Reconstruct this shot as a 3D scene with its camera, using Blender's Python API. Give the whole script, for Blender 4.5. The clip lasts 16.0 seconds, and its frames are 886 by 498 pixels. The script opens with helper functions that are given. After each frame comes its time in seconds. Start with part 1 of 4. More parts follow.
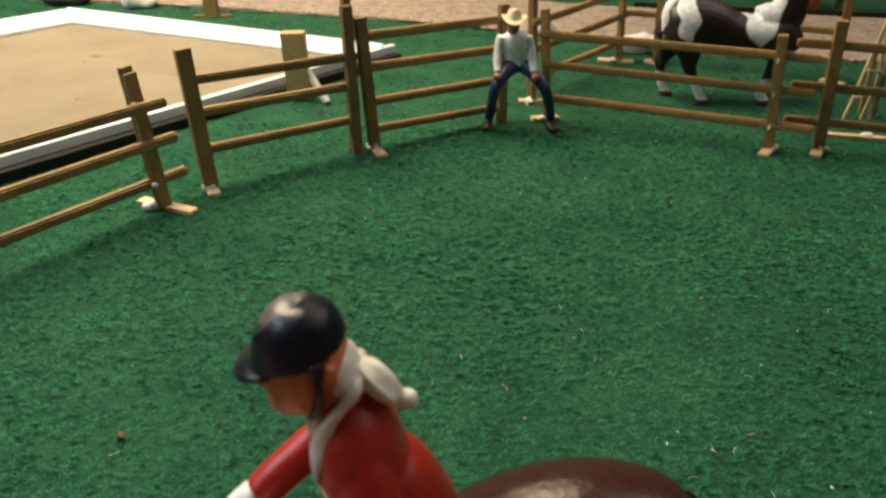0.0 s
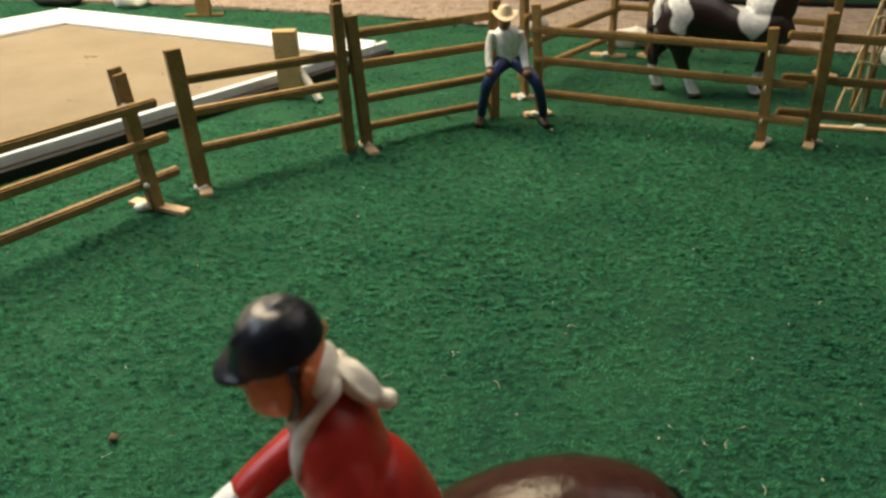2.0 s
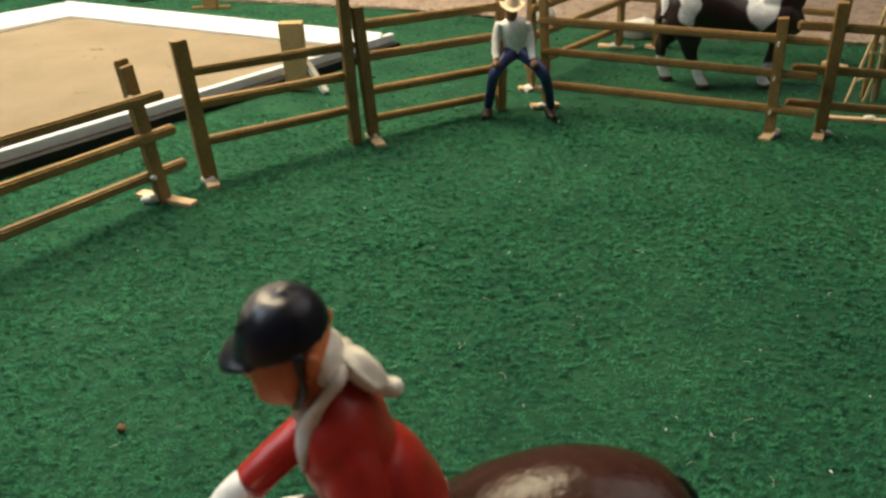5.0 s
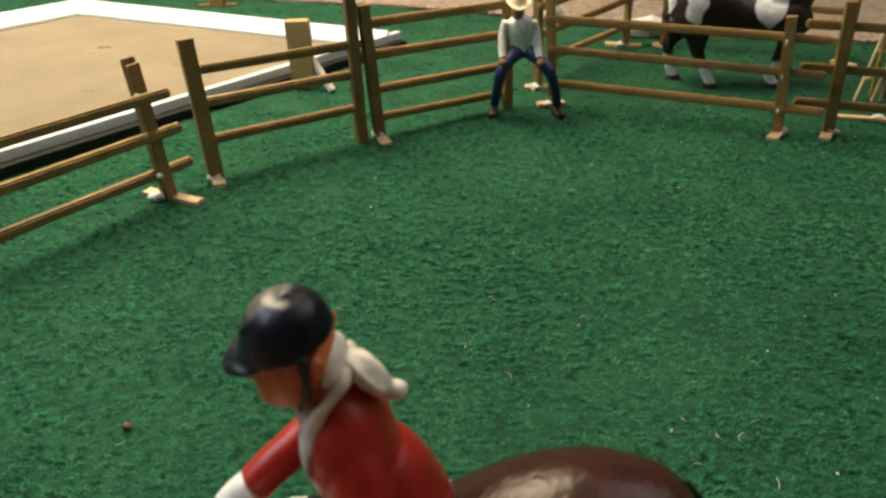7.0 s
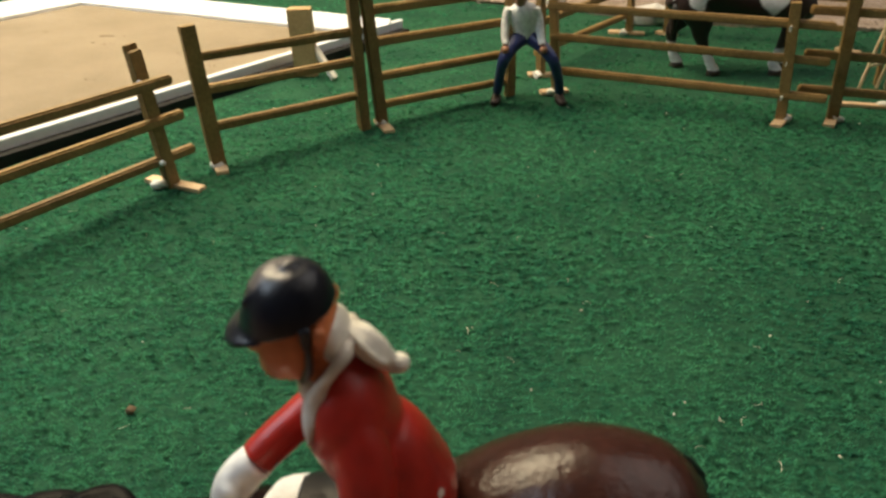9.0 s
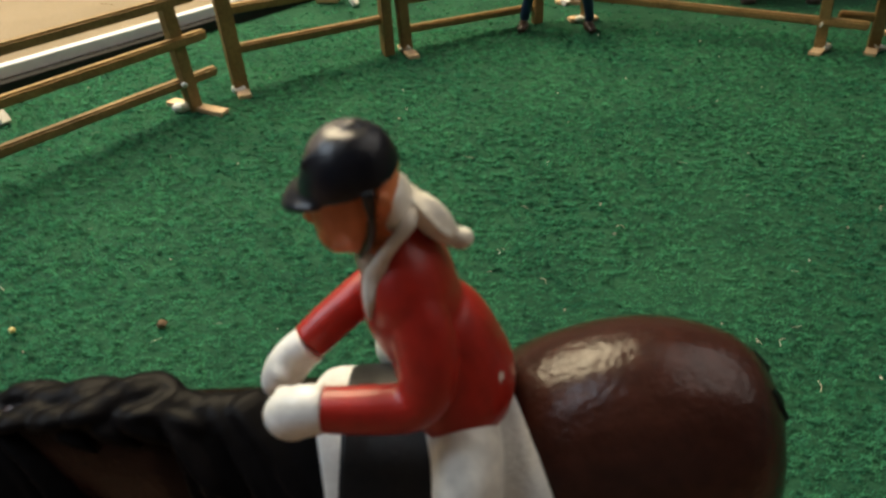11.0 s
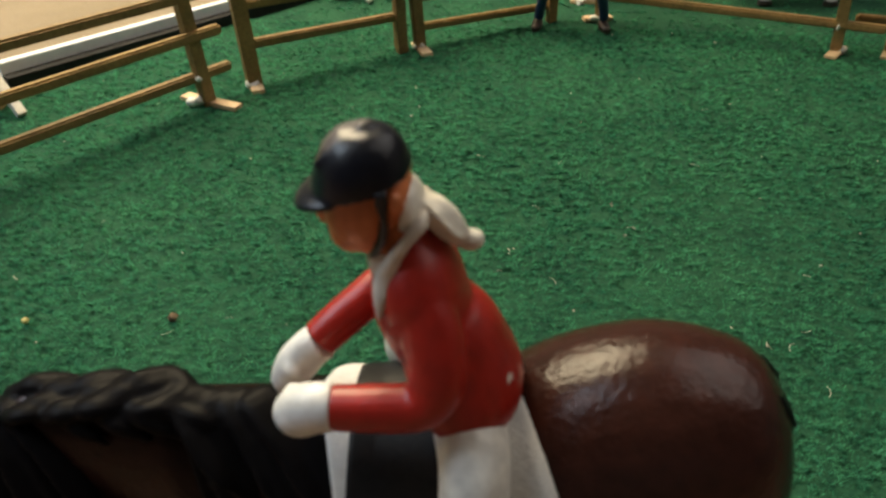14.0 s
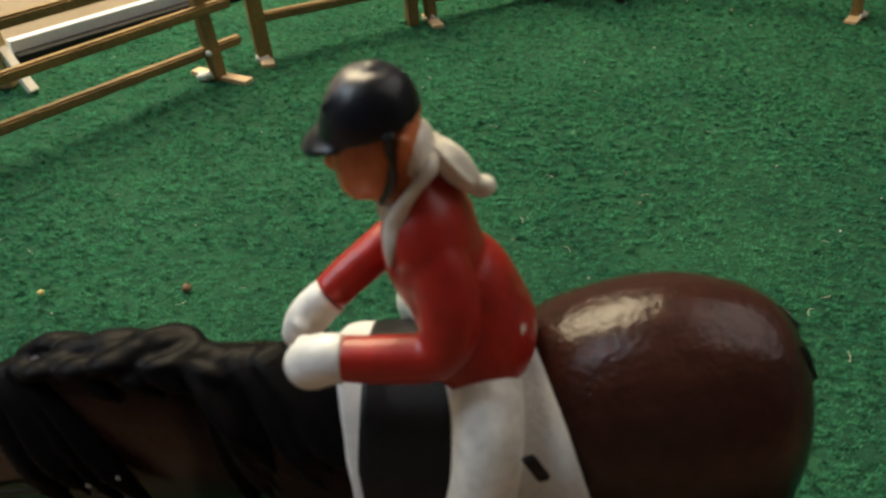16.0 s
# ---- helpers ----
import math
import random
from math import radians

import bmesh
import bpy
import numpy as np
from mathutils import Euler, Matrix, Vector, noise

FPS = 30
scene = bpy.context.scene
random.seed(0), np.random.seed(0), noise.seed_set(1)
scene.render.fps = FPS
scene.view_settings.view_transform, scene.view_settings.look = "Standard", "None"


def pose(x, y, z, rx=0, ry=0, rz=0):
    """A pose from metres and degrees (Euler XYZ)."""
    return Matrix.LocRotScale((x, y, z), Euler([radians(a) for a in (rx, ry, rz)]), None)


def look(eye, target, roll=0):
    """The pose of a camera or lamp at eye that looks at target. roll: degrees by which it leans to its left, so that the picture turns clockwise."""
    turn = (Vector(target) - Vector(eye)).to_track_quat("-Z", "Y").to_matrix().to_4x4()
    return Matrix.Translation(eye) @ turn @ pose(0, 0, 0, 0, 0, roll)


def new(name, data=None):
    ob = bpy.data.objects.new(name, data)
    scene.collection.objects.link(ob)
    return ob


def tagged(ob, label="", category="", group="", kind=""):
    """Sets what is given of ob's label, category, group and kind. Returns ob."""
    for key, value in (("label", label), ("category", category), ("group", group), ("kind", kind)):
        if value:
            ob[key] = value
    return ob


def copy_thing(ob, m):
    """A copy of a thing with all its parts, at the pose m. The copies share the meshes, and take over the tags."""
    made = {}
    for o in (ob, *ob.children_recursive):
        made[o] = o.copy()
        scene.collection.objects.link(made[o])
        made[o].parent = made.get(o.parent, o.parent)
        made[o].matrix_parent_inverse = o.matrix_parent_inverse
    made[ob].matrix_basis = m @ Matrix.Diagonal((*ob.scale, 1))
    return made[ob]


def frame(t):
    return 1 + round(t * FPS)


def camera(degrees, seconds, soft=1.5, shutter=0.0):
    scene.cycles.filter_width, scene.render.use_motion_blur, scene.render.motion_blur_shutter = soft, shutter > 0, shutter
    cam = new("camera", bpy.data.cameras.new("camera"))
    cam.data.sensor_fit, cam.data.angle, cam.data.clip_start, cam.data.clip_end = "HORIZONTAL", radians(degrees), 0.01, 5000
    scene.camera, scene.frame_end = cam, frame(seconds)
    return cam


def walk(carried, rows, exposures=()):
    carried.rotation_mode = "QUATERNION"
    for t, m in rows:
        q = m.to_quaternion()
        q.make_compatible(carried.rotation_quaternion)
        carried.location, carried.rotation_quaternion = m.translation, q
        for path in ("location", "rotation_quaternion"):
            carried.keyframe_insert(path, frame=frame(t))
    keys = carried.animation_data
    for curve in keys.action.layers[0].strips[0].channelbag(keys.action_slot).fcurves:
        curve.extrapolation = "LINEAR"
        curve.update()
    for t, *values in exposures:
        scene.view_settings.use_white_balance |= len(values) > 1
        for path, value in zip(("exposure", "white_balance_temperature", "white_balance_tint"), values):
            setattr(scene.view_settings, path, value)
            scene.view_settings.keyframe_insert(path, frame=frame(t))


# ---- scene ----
cam = camera(62.36, 16.0, soft=2.6)
cam.data.dof.use_dof, cam.data.dof.focus_distance, cam.data.dof.aperture_fstop = True, 0.38, 26
PATH = [
    (0, (0.02784, 0.02236, 0.22341), (0.03740, 1.75382, -0.77759), 1.13),
    (0.5, (0.02876, 0.02285, 0.22439), (0.04843, 1.75453, -0.77606), 0.90),
    (1, (0.03104, 0.02294, 0.22528), (0.06167, 1.75537, -0.77358), 0.78),
    (1.5, (0.03089, 0.02348, 0.22537), (0.05124, 1.75468, -0.77590), 0.45),
    (2, (0.03144, 0.02243, 0.22429), (0.04554, 1.74824, -0.78634), 0.50),
    (2.5, (0.03145, 0.02241, 0.22434), (0.04160, 1.74639, -0.78945), 0.43),
    (3, (0.03073, 0.02256, 0.22395), (0.02711, 1.73923, -0.80222), 0.32),
    (3.5, (0.03093, 0.02264, 0.22225), (0.02440, 1.73306, -0.81429), 0.22),
    (4, (0.03101, 0.02264, 0.22247), (0.02636, 1.73535, -0.81029), 0.17),
    (6.5, (0.03251, 0.02280, 0.22327), (0.02547, 1.74061, -0.80098), 0.08),
    (7, (0.03181, 0.02348, 0.22349), (0.01093, 1.73657, -0.80845), 0.06),
    (7.5, (0.03225, 0.02304, 0.22564), (-0.00349, 1.73116, -0.81410), 0.01),
    (8, (0.03299, 0.02212, 0.22523), (-0.00290, 1.73034, -0.81434), -0.44),
    (8.5, (0.03253, 0.02264, 0.22244), (-0.00133, 1.72733, -0.82298), -0.27),
    (9, (0.03194, 0.02190, 0.22056), (0.00364, 1.72359, -0.82990), -0.12),
    (9.5, (0.03164, 0.02256, 0.21938), (-0.00229, 1.72021, -0.83742), -0.14),
    (10, (0.02771, 0.01999, 0.21144), (-0.02298, 1.66281, -0.92811), -0.46),
    (10.2, (0.02533, 0.02042, 0.20705), (-0.02791, 1.64367, -0.96010), -0.48),
    (12.3, (0.02250, 0.01988, 0.20585), (-0.04553, 1.63942, -0.96567), 0.22),
    (12.5, (0.02294, 0.01979, 0.20673), (-0.03848, 1.64312, -0.95990), 0.35),
    (13, (0.02280, 0.02059, 0.20743), (-0.04874, 1.64696, -0.95439), 0.26),
    (13.5, (0.02298, 0.02009, 0.20735), (-0.05574, 1.63975, -0.96335), 0.39),
    (14, (0.02298, 0.02023, 0.20711), (-0.06421, 1.63461, -0.97025), 0.26),
    (14.5, (0.02286, 0.02042, 0.20749), (-0.06175, 1.64361, -0.95788), 0.30),
    (15, (0.02291, 0.02036, 0.20741), (-0.06038, 1.64478, -0.95634), 0.42),
    (15.5, (0.02286, 0.02005, 0.20744), (-0.06784, 1.64105, -0.96052), 0.03),
    (16, (0.02353, 0.01885, 0.20116), (-0.10027, 1.60079, -1.01627), -1.15),
]
walk(cam, [(t, look(eye, target, roll)) for t, eye, target, roll in PATH])

# ---- light: a warm pendant beyond the fence, an added cool panel beside it, an added soft fill panel across the room; all unseen ----
world = bpy.data.worlds.new("room_air")
world.use_nodes = True
world.node_tree.nodes["Background"].inputs[0].default_value = (0.55, 0.62, 0.75, 1)
world.node_tree.nodes["Background"].inputs[1].default_value = 0.005
scene.world = world
scene.view_settings.exposure = 0.0


def area_lamp(name, eye, target, power, size_x, size_y, colour):
    data = bpy.data.lights.new(name, "AREA")
    data.shape, data.size, data.size_y, data.energy, data.color = "RECTANGLE", size_x, size_y, power, colour
    ob = new(name, data)
    ob.matrix_world = look(eye, target)
    return ob


LAMP_X, LAMP_Y, LAMP_Z = -0.36, 0.82, 0.80
area_lamp("pendant_lamp_light", (LAMP_X, LAMP_Y, LAMP_Z), (-0.27, 0.76, 0.0), 20, 0.58, 0.58, (1.0, 0.83, 0.54))
# added cool light; its source is unseen
area_lamp("added_panel_light", (-1.16, 0.42, 1.26), (-0.72, 0.66, 0.0), 24, 1.2, 0.9, (0.74, 0.87, 1.0))
# added fill that lifts surfaces turned to the right
area_lamp("added_fill_light", (1.30, 0.90, 1.95), (0.1, 0.50, 0.0), 19, 1.9, 1.9, (1.0, 0.93, 0.86))


# ---- materials ----
def nodes_of(name, rough=0.5, metal=0.0, spec=0.5):
    m = bpy.data.materials.new(name)
    m.use_nodes = True
    nt = m.node_tree
    b = nt.nodes["Principled BSDF"]
    b.inputs["Roughness"].default_value, b.inputs["Metallic"].default_value = rough, metal
    b.inputs["Specular IOR Level"].default_value = spec
    return m, nt, b


def varied(name, low, high, scale, rough=0.5, bump=0.2, bump_scale=None, spec=0.5, stretch=(1, 1, 1), detail=6.0,
           fine=None, distance=0.0006, island=0.0, coat=0.0):
    """Two colours mixed by noise of two sizes, with a fine relief."""
    m, nt, b = nodes_of(name, rough, 0.0, spec)
    n, l = nt.nodes, nt.links
    co = n.new("ShaderNodeTexCoord")
    mp = n.new("ShaderNodeMapping")
    mp.inputs["Scale"].default_value = stretch
    l.new(co.outputs["Object"], mp.inputs["Vector"])
    a = n.new("ShaderNodeTexNoise")
    a.inputs["Scale"].default_value, a.inputs["Detail"].default_value = scale, detail
    c = n.new("ShaderNodeTexNoise")
    c.inputs["Scale"].default_value, c.inputs["Detail"].default_value = (fine or scale * 9), 3.0
    for t in (a, c):
        l.new(mp.outputs[0], t.inputs["Vector"])
    add = n.new("ShaderNodeMath")
    add.operation = "MULTIPLY_ADD"
    add.inputs[1].default_value = 0.5
    half = n.new("ShaderNodeMath")
    half.operation = "MULTIPLY"
    half.inputs[1].default_value = 0.5
    l.new(c.outputs["Fac"], half.inputs[0])
    l.new(a.outputs["Fac"], add.inputs[0])
    l.new(half.outputs[0], add.inputs[2])
    ramp = n.new("ShaderNodeValToRGB")
    ramp.color_ramp.elements[0].position, ramp.color_ramp.elements[1].position = 0.36, 0.64
    ramp.color_ramp.elements[0].color, ramp.color_ramp.elements[1].color = (*low, 1), (*high, 1)
    l.new(add.outputs[0], ramp.inputs[0])
    colour = ramp.outputs[0]
    if island:
        info = n.new("ShaderNodeNewGeometry") if island > 0 else n.new("ShaderNodeObjectInfo")
        hsv = n.new("ShaderNodeHueSaturation")
        rng = n.new("ShaderNodeMapRange")
        rng.inputs[3].default_value, rng.inputs[4].default_value = 1 - abs(island), 1 + abs(island)
        l.new(info.outputs["Random Per Island" if island > 0 else "Random"], rng.inputs[0])
        l.new(rng.outputs[0], hsv.inputs["Value"])
        l.new(colour, hsv.inputs["Color"])
        colour = hsv.outputs[0]
    l.new(colour, b.inputs["Base Color"])
    if bump:
        t = n.new("ShaderNodeTexNoise")
        t.inputs["Scale"].default_value, t.inputs["Detail"].default_value = bump_scale or scale * 6, 4.0
        l.new(mp.outputs[0], t.inputs["Vector"])
        bp = n.new("ShaderNodeBump")
        bp.inputs["Strength"].default_value, bp.inputs["Distance"].default_value = bump, distance
        l.new(t.outputs["Fac"], bp.inputs["Height"])
        l.new(bp.outputs[0], b.inputs["Normal"])
    if coat:
        b.inputs["Coat Weight"].default_value = coat
        b.inputs["Coat Roughness"].default_value = 0.25
    return m


def painted(name, rough=0.35, bump=0.15, spec=0.5, bump_scale=900, grain=0.18):
    """Moulded figure paint: the colour comes from the mesh's paint attribute, with brushed unevenness."""
    m, nt, b = nodes_of(name, rough, 0.0, spec)
    n, l = nt.nodes, nt.links
    at = n.new("ShaderNodeAttribute")
    at.attribute_name = "paint"
    co = n.new("ShaderNodeTexCoord")
    t = n.new("ShaderNodeTexNoise")
    t.inputs["Scale"].default_value, t.inputs["Detail"].default_value = 260, 5
    l.new(co.outputs["Object"], t.inputs["Vector"])
    rng = n.new("ShaderNodeMapRange")
    rng.inputs[1].default_value, rng.inputs[2].default_value = 0.3, 0.7
    rng.inputs[3].default_value, rng.inputs[4].default_value = 1 - grain, 1 + grain
    l.new(t.outputs["Fac"], rng.inputs[0])
    hsv = n.new("ShaderNodeHueSaturation")
    l.new(rng.outputs[0], hsv.inputs["Value"])
    l.new(at.outputs["Color"], hsv.inputs["Color"])
    l.new(hsv.outputs[0], b.inputs["Base Color"])
    f = n.new("ShaderNodeTexNoise")
    f.inputs["Scale"].default_value, f.inputs["Detail"].default_value = bump_scale, 3
    l.new(co.outputs["Object"], f.inputs["Vector"])
    bp = n.new("ShaderNodeBump")
    bp.inputs["Strength"].default_value, bp.inputs["Distance"].default_value = bump, 0.0004
    l.new(f.outputs["Fac"], bp.inputs["Height"])
    l.new(bp.outputs[0], b.inputs["Normal"])
    return m


M = {}
M["carpet"] = varied("green_carpet_backing", (0.010, 0.048, 0.027), (0.025, 0.098, 0.048), 26, 0.95, 0.9, 420, 0.15, fine=330, distance=0.0015)
M["tuft"] = varied("green_carpet_fibre", (0.029, 0.152, 0.086), (0.070, 0.276, 0.136), 11, 0.95, 0, spec=0.04, fine=130, island=0.16)
M["wood"] = varied("golden_stained_stick", (0.180, 0.108, 0.036), (0.30, 0.186, 0.066), 45, 0.55, 0.35, 500, stretch=(1, 1, 1), island=-0.14)
M["palewood"] = varied("bare_pale_wood", (0.50, 0.34, 0.19), (0.68, 0.50, 0.31), 60, 0.65, 0.3, 600, island=-0.1)
M["whitewood"] = varied("whitewashed_wood", (0.60, 0.55, 0.47), (0.76, 0.72, 0.65), 60, 0.6, 0.3, 600)
M["blockwood"] = varied("tan_wood_block", (0.40, 0.27, 0.12), (0.54, 0.38, 0.19), 40, 0.6, 0.3, 500)
M["glue"] = varied("dried_white_glue", (0.68, 0.66, 0.60), (0.80, 0.78, 0.73), 200, 0.3, 0.3, 900)
M["sand"] = varied("tan_play_sand", (0.215, 0.172, 0.118), (0.292, 0.238, 0.170), 13, 0.95, 0.8, 1500, 0.1, fine=900, distance=0.0008)
M["white"] = varied("white_board", (0.70, 0.735, 0.79), (0.80, 0.825, 0.87), 20, 0.45, 0.1, 300)
M["black"] = varied("black_board", (0.004, 0.004, 0.005), (0.014, 0.013, 0.013), 30, 0.6, 0.15, 300, 0.25)
M["gravel"] = varied("pink_brown_gravel_path", (0.22, 0.165, 0.13), (0.41, 0.33, 0.275), 60, 0.95, 0.9, 600, 0.1, fine=420, distance=0.002)
M["pebble"] = varied("pink_brown_pebble", (0.22, 0.162, 0.13), (0.44, 0.355, 0.30), 120, 0.9, 0.3, 900, 0.15, island=0.4)
M["stone"] = varied("pale_grey_stone", (0.45, 0.43, 0.40), (0.74, 0.72, 0.69), 60, 0.8, 0.6, 300)
M["darkstone"] = varied("dark_mossy_stone", (0.010, 0.014, 0.011), (0.035, 0.042, 0.034), 60, 0.9, 0.7, 300, 0.15)
M["twine"] = varied("straw_twine", (0.45, 0.36, 0.20), (0.66, 0.55, 0.36), 150, 0.8, 0.3, 900)
M["orange"] = varied("orange_plastic", (0.55, 0.09, 0.015), (0.70, 0.15, 0.03), 60, 0.4, 0.1, 400)
M["figure"] = painted("painted_figure", 0.36, 0.2, 0.5)
M["coat"] = painted("glossy_bay_horse_paint", 0.25, 0.55, 0.22, 680, 0.22)
# gloss falls with paint tone, so the shade-painted areas reflect less
n, l = M["coat"].node_tree.nodes, M["coat"].node_tree.links
split, gloss = n.new("ShaderNodeSeparateColor"), n.new("ShaderNodeMapRange")
gloss.inputs[1].default_value, gloss.inputs[2].default_value, gloss.inputs[3].default_value, gloss.inputs[4].default_value = 0.006, 0.024, 0.03, 0.30
l.new([q for q in n if q.bl_idname == "ShaderNodeAttribute"][0].outputs["Color"], split.inputs[0])
l.new(split.outputs[0], gloss.inputs[0])
l.new(gloss.outputs[0], n["Principled BSDF"].inputs["Specular IOR Level"])
M["hair"] = painted("black_mane_paint", 0.42, 0.25, 0.05, 900, 0.3)
M["gloss"] = painted("glossy_helmet_paint", 0.33, 0.25, 0.36, 700, 0.2)
M["pinto"] = painted("satin_pinto_paint", 0.4, 0.2, 0.4)
M["leather"] = varied("black_saddle_plastic", (0.005, 0.005, 0.006), (0.012, 0.011, 0.011), 80, 0.45, 0.2, 800, 0.2)
M["cloth"] = varied("white_woven_cloth", (0.62, 0.60, 0.56), (0.74, 0.72, 0.68), 90, 0.8, 0.5, 1400, 0.2)
M["wall"] = varied("plain_room_wall", (0.40, 0.37, 0.33), (0.47, 0.44, 0.39), 3, 0.9, 0.2, 120)
M["ceiling"] = varied("plain_room_ceiling", (0.66, 0.63, 0.58), (0.74, 0.71, 0.66), 3, 0.9, 0.2, 120)
M["boards"] = varied("brown_room_floor", (0.16, 0.095, 0.055), (0.25, 0.15, 0.09), 5, 0.5, 0.2, 80)
M["crumb"] = varied("pale_crumb", (0.50, 0.44, 0.33), (0.75, 0.70, 0.58), 300, 0.8, 0.3, 900, island=0.4)
M["seed"] = varied("brown_seed", (0.09, 0.06, 0.03), (0.20, 0.13, 0.07), 300, 0.8, 0.4, 900)
M["yellow"] = varied("yellow_bead", (0.62, 0.52, 0.16), (0.75, 0.66, 0.28), 300, 0.5, 0.2, 900)


def speckled(m, scale, low, high, dark):
    """Darkens a material's colour in small patches: painted shade for the pits between fibres."""
    n, l = m.node_tree.nodes, m.node_tree.links
    b = n["Principled BSDF"]
    was = b.inputs["Base Color"].links[0].from_socket
    co = n.new("ShaderNodeTexCoord")
    mp = n.new("ShaderNodeMapping")
    mp.inputs["Scale"].default_value = (0.55, 1.0, 1.0)
    t = n.new("ShaderNodeTexNoise")
    t.inputs["Scale"].default_value, t.inputs["Detail"].default_value = scale, 2.0
    r = n.new("ShaderNodeMapRange")
    r.inputs[1].default_value, r.inputs[2].default_value, r.inputs[3].default_value, r.inputs[4].default_value = low, high, dark, 1.0
    mul = n.new("ShaderNodeVectorMath")
    mul.operation = "SCALE"
    l.new(co.outputs["Object"], mp.inputs["Vector"])
    l.new(mp.outputs[0], t.inputs["Vector"])
    l.new(t.outputs["Fac"], r.inputs[0])
    l.new(was, mul.inputs[0])
    l.new(r.outputs[0], mul.inputs["Scale"])
    l.new(mul.outputs[0], b.inputs["Base Color"])


speckled(M["tuft"], 360, 0.38, 0.48, 0.22)
speckled(M["tuft"], 190, 0.33, 0.41, 0.62)


# ---- building helpers ----
def thing(name, at, label, category, group="", kind=""):
    ob = new(name)
    ob.empty_display_size = 0.02
    ob.location = at
    return tagged(ob, label, category, group, kind)


def base_of(ob):
    while ob.parent:
        ob = ob.parent
    return Vector(ob.location)


def part(name, bm, material, parent=None, label="", smooth=False):
    """Links a bmesh in world places as one mesh object, under parent if one is given."""
    me = bpy.data.meshes.new(name)
    if parent:
        bmesh.ops.translate(bm, verts=bm.verts, vec=-base_of(parent))
    if smooth:
        for f in bm.faces:
            f.smooth = True
    bm.to_mesh(me)
    bm.free()
    for m in material if isinstance(material, (list, tuple)) else [material]:
        me.materials.append(m)
    ob = new(name, me)
    ob.parent = parent
    return tagged(ob, label)


def bar(a, b, wide, high, bm=None, bevel=0.0004, turn=0.0, jitter=0.0):
    """A square stick from a to b, its edges eased."""
    bm = bm or bmesh.new()
    a, b = Vector(a), Vector(b)
    d = (b - a)
    q = d.to_track_quat("X", "Z").to_matrix().to_4x4()
    m = Matrix.Translation((a + b) / 2) @ q @ pose(0, 0, 0, turn) @ Matrix.Diagonal((d.length, wide, high, 1))
    got = bmesh.ops.create_cube(bm, size=1, matrix=m)["verts"]
    if jitter:
        for v in got:
            v.co += Vector((random.uniform(-1, 1), random.uniform(-1, 1), random.uniform(-1, 1))) * jitter
    if bevel:
        edges = {e for v in got for e in v.link_edges}
        bmesh.ops.bevel(bm, geom=list(edges), offset=bevel, segments=2, affect="EDGES")
    return bm


def spline(points, steps):
    """Smooth values through rows of numbers."""
    p = np.array(points, float)
    p = np.vstack([2 * p[0] - p[1], p, 2 * p[-1] - p[-2]])
    out = []
    for i in range(1, len(p) - 2):
        for s in range(steps):
            u = s / steps
            a, b, c, d = p[i - 1], p[i], p[i + 1], p[i + 2]
            out.append(0.5 * (2 * b + (c - a) * u + (2 * a - 5 * b + 4 * c - d) * u * u + (3 * b - a - 3 * c + d) * u ** 3))
    out.append(p[-2])
    return out


def loft(rows, bm=None, steps=5, around=18, up=(0, 0, 1)):
    """A smooth limb through rows of x, y, z, half-width across, half-width along 'up'."""
    bm = bm or bmesh.new()
    rows = [r if len(r) == 5 else (*r, r[3]) for r in rows]
    line = spline(rows, steps)
    rings = []
    for i, r in enumerate(line):
        c = Vector(r[:3])
        t = Vector(line[min(i + 1, len(line) - 1)][:3]) - Vector(line[max(i - 1, 0)][:3])
        t.normalize()
        side = t.cross(Vector(up))
        if side.length < 0.05:
            side = t.cross(Vector((1, 0, 0)))
        side.normalize()
        top = side.cross(t).normalized()
        ring = []
        for k in range(around):
            a = 2 * math.pi * k / around
            ring.append(bm.verts.new(c + side * (max(r[3], 1e-4) * math.cos(a)) + top * (max(r[4], 1e-4) * math.sin(a))))
        rings.append(ring)
    for r0, r1 in zip(rings, rings[1:]):
        for k in range(around):
            bm.faces.new((r0[k], r0[(k + 1) % around], r1[(k + 1) % around], r1[k]))
    bm.faces.new(rings[0][::-1])
    bm.faces.new(rings[-1])
    return bm


def ball(c, r, bm=None, turn=(0, 0, 0), seg=20):
    bm = bm or bmesh.new()
    r = (r, r, r) if isinstance(r, (int, float)) else r
    bmesh.ops.create_uvsphere(bm, u_segments=seg, v_segments=seg * 2 // 3, radius=1, matrix=pose(*c, *turn) @ Matrix.Diagonal((*r, 1)))
    return bm


def fused(bm, voxel=0.0009, rounds=6):
    """The solid union of overlapping forms, smoothed, as a cast figure has it. Returns a bmesh."""
    bmesh.ops.recalc_face_normals(bm, faces=bm.faces)
    me = bpy.data.meshes.new("cast")
    bm.to_mesh(me)
    bm.free()
    ob = bpy.data.objects.new("cast", me)
    scene.collection.objects.link(ob)
    mod = ob.modifiers.new("cast", "REMESH")
    mod.mode, mod.voxel_size = "VOXEL", voxel
    sm = ob.modifiers.new("ease", "SMOOTH")
    sm.factor, sm.iterations = 0.5, rounds
    bpy.context.view_layer.update()
    got = bpy.data.meshes.new_from_object(ob.evaluated_get(bpy.context.evaluated_depsgraph_get()))
    out = bmesh.new()
    out.from_mesh(got)
    bpy.data.objects.remove(ob)
    bpy.data.meshes.remove(me)
    bpy.data.meshes.remove(got)
    return out


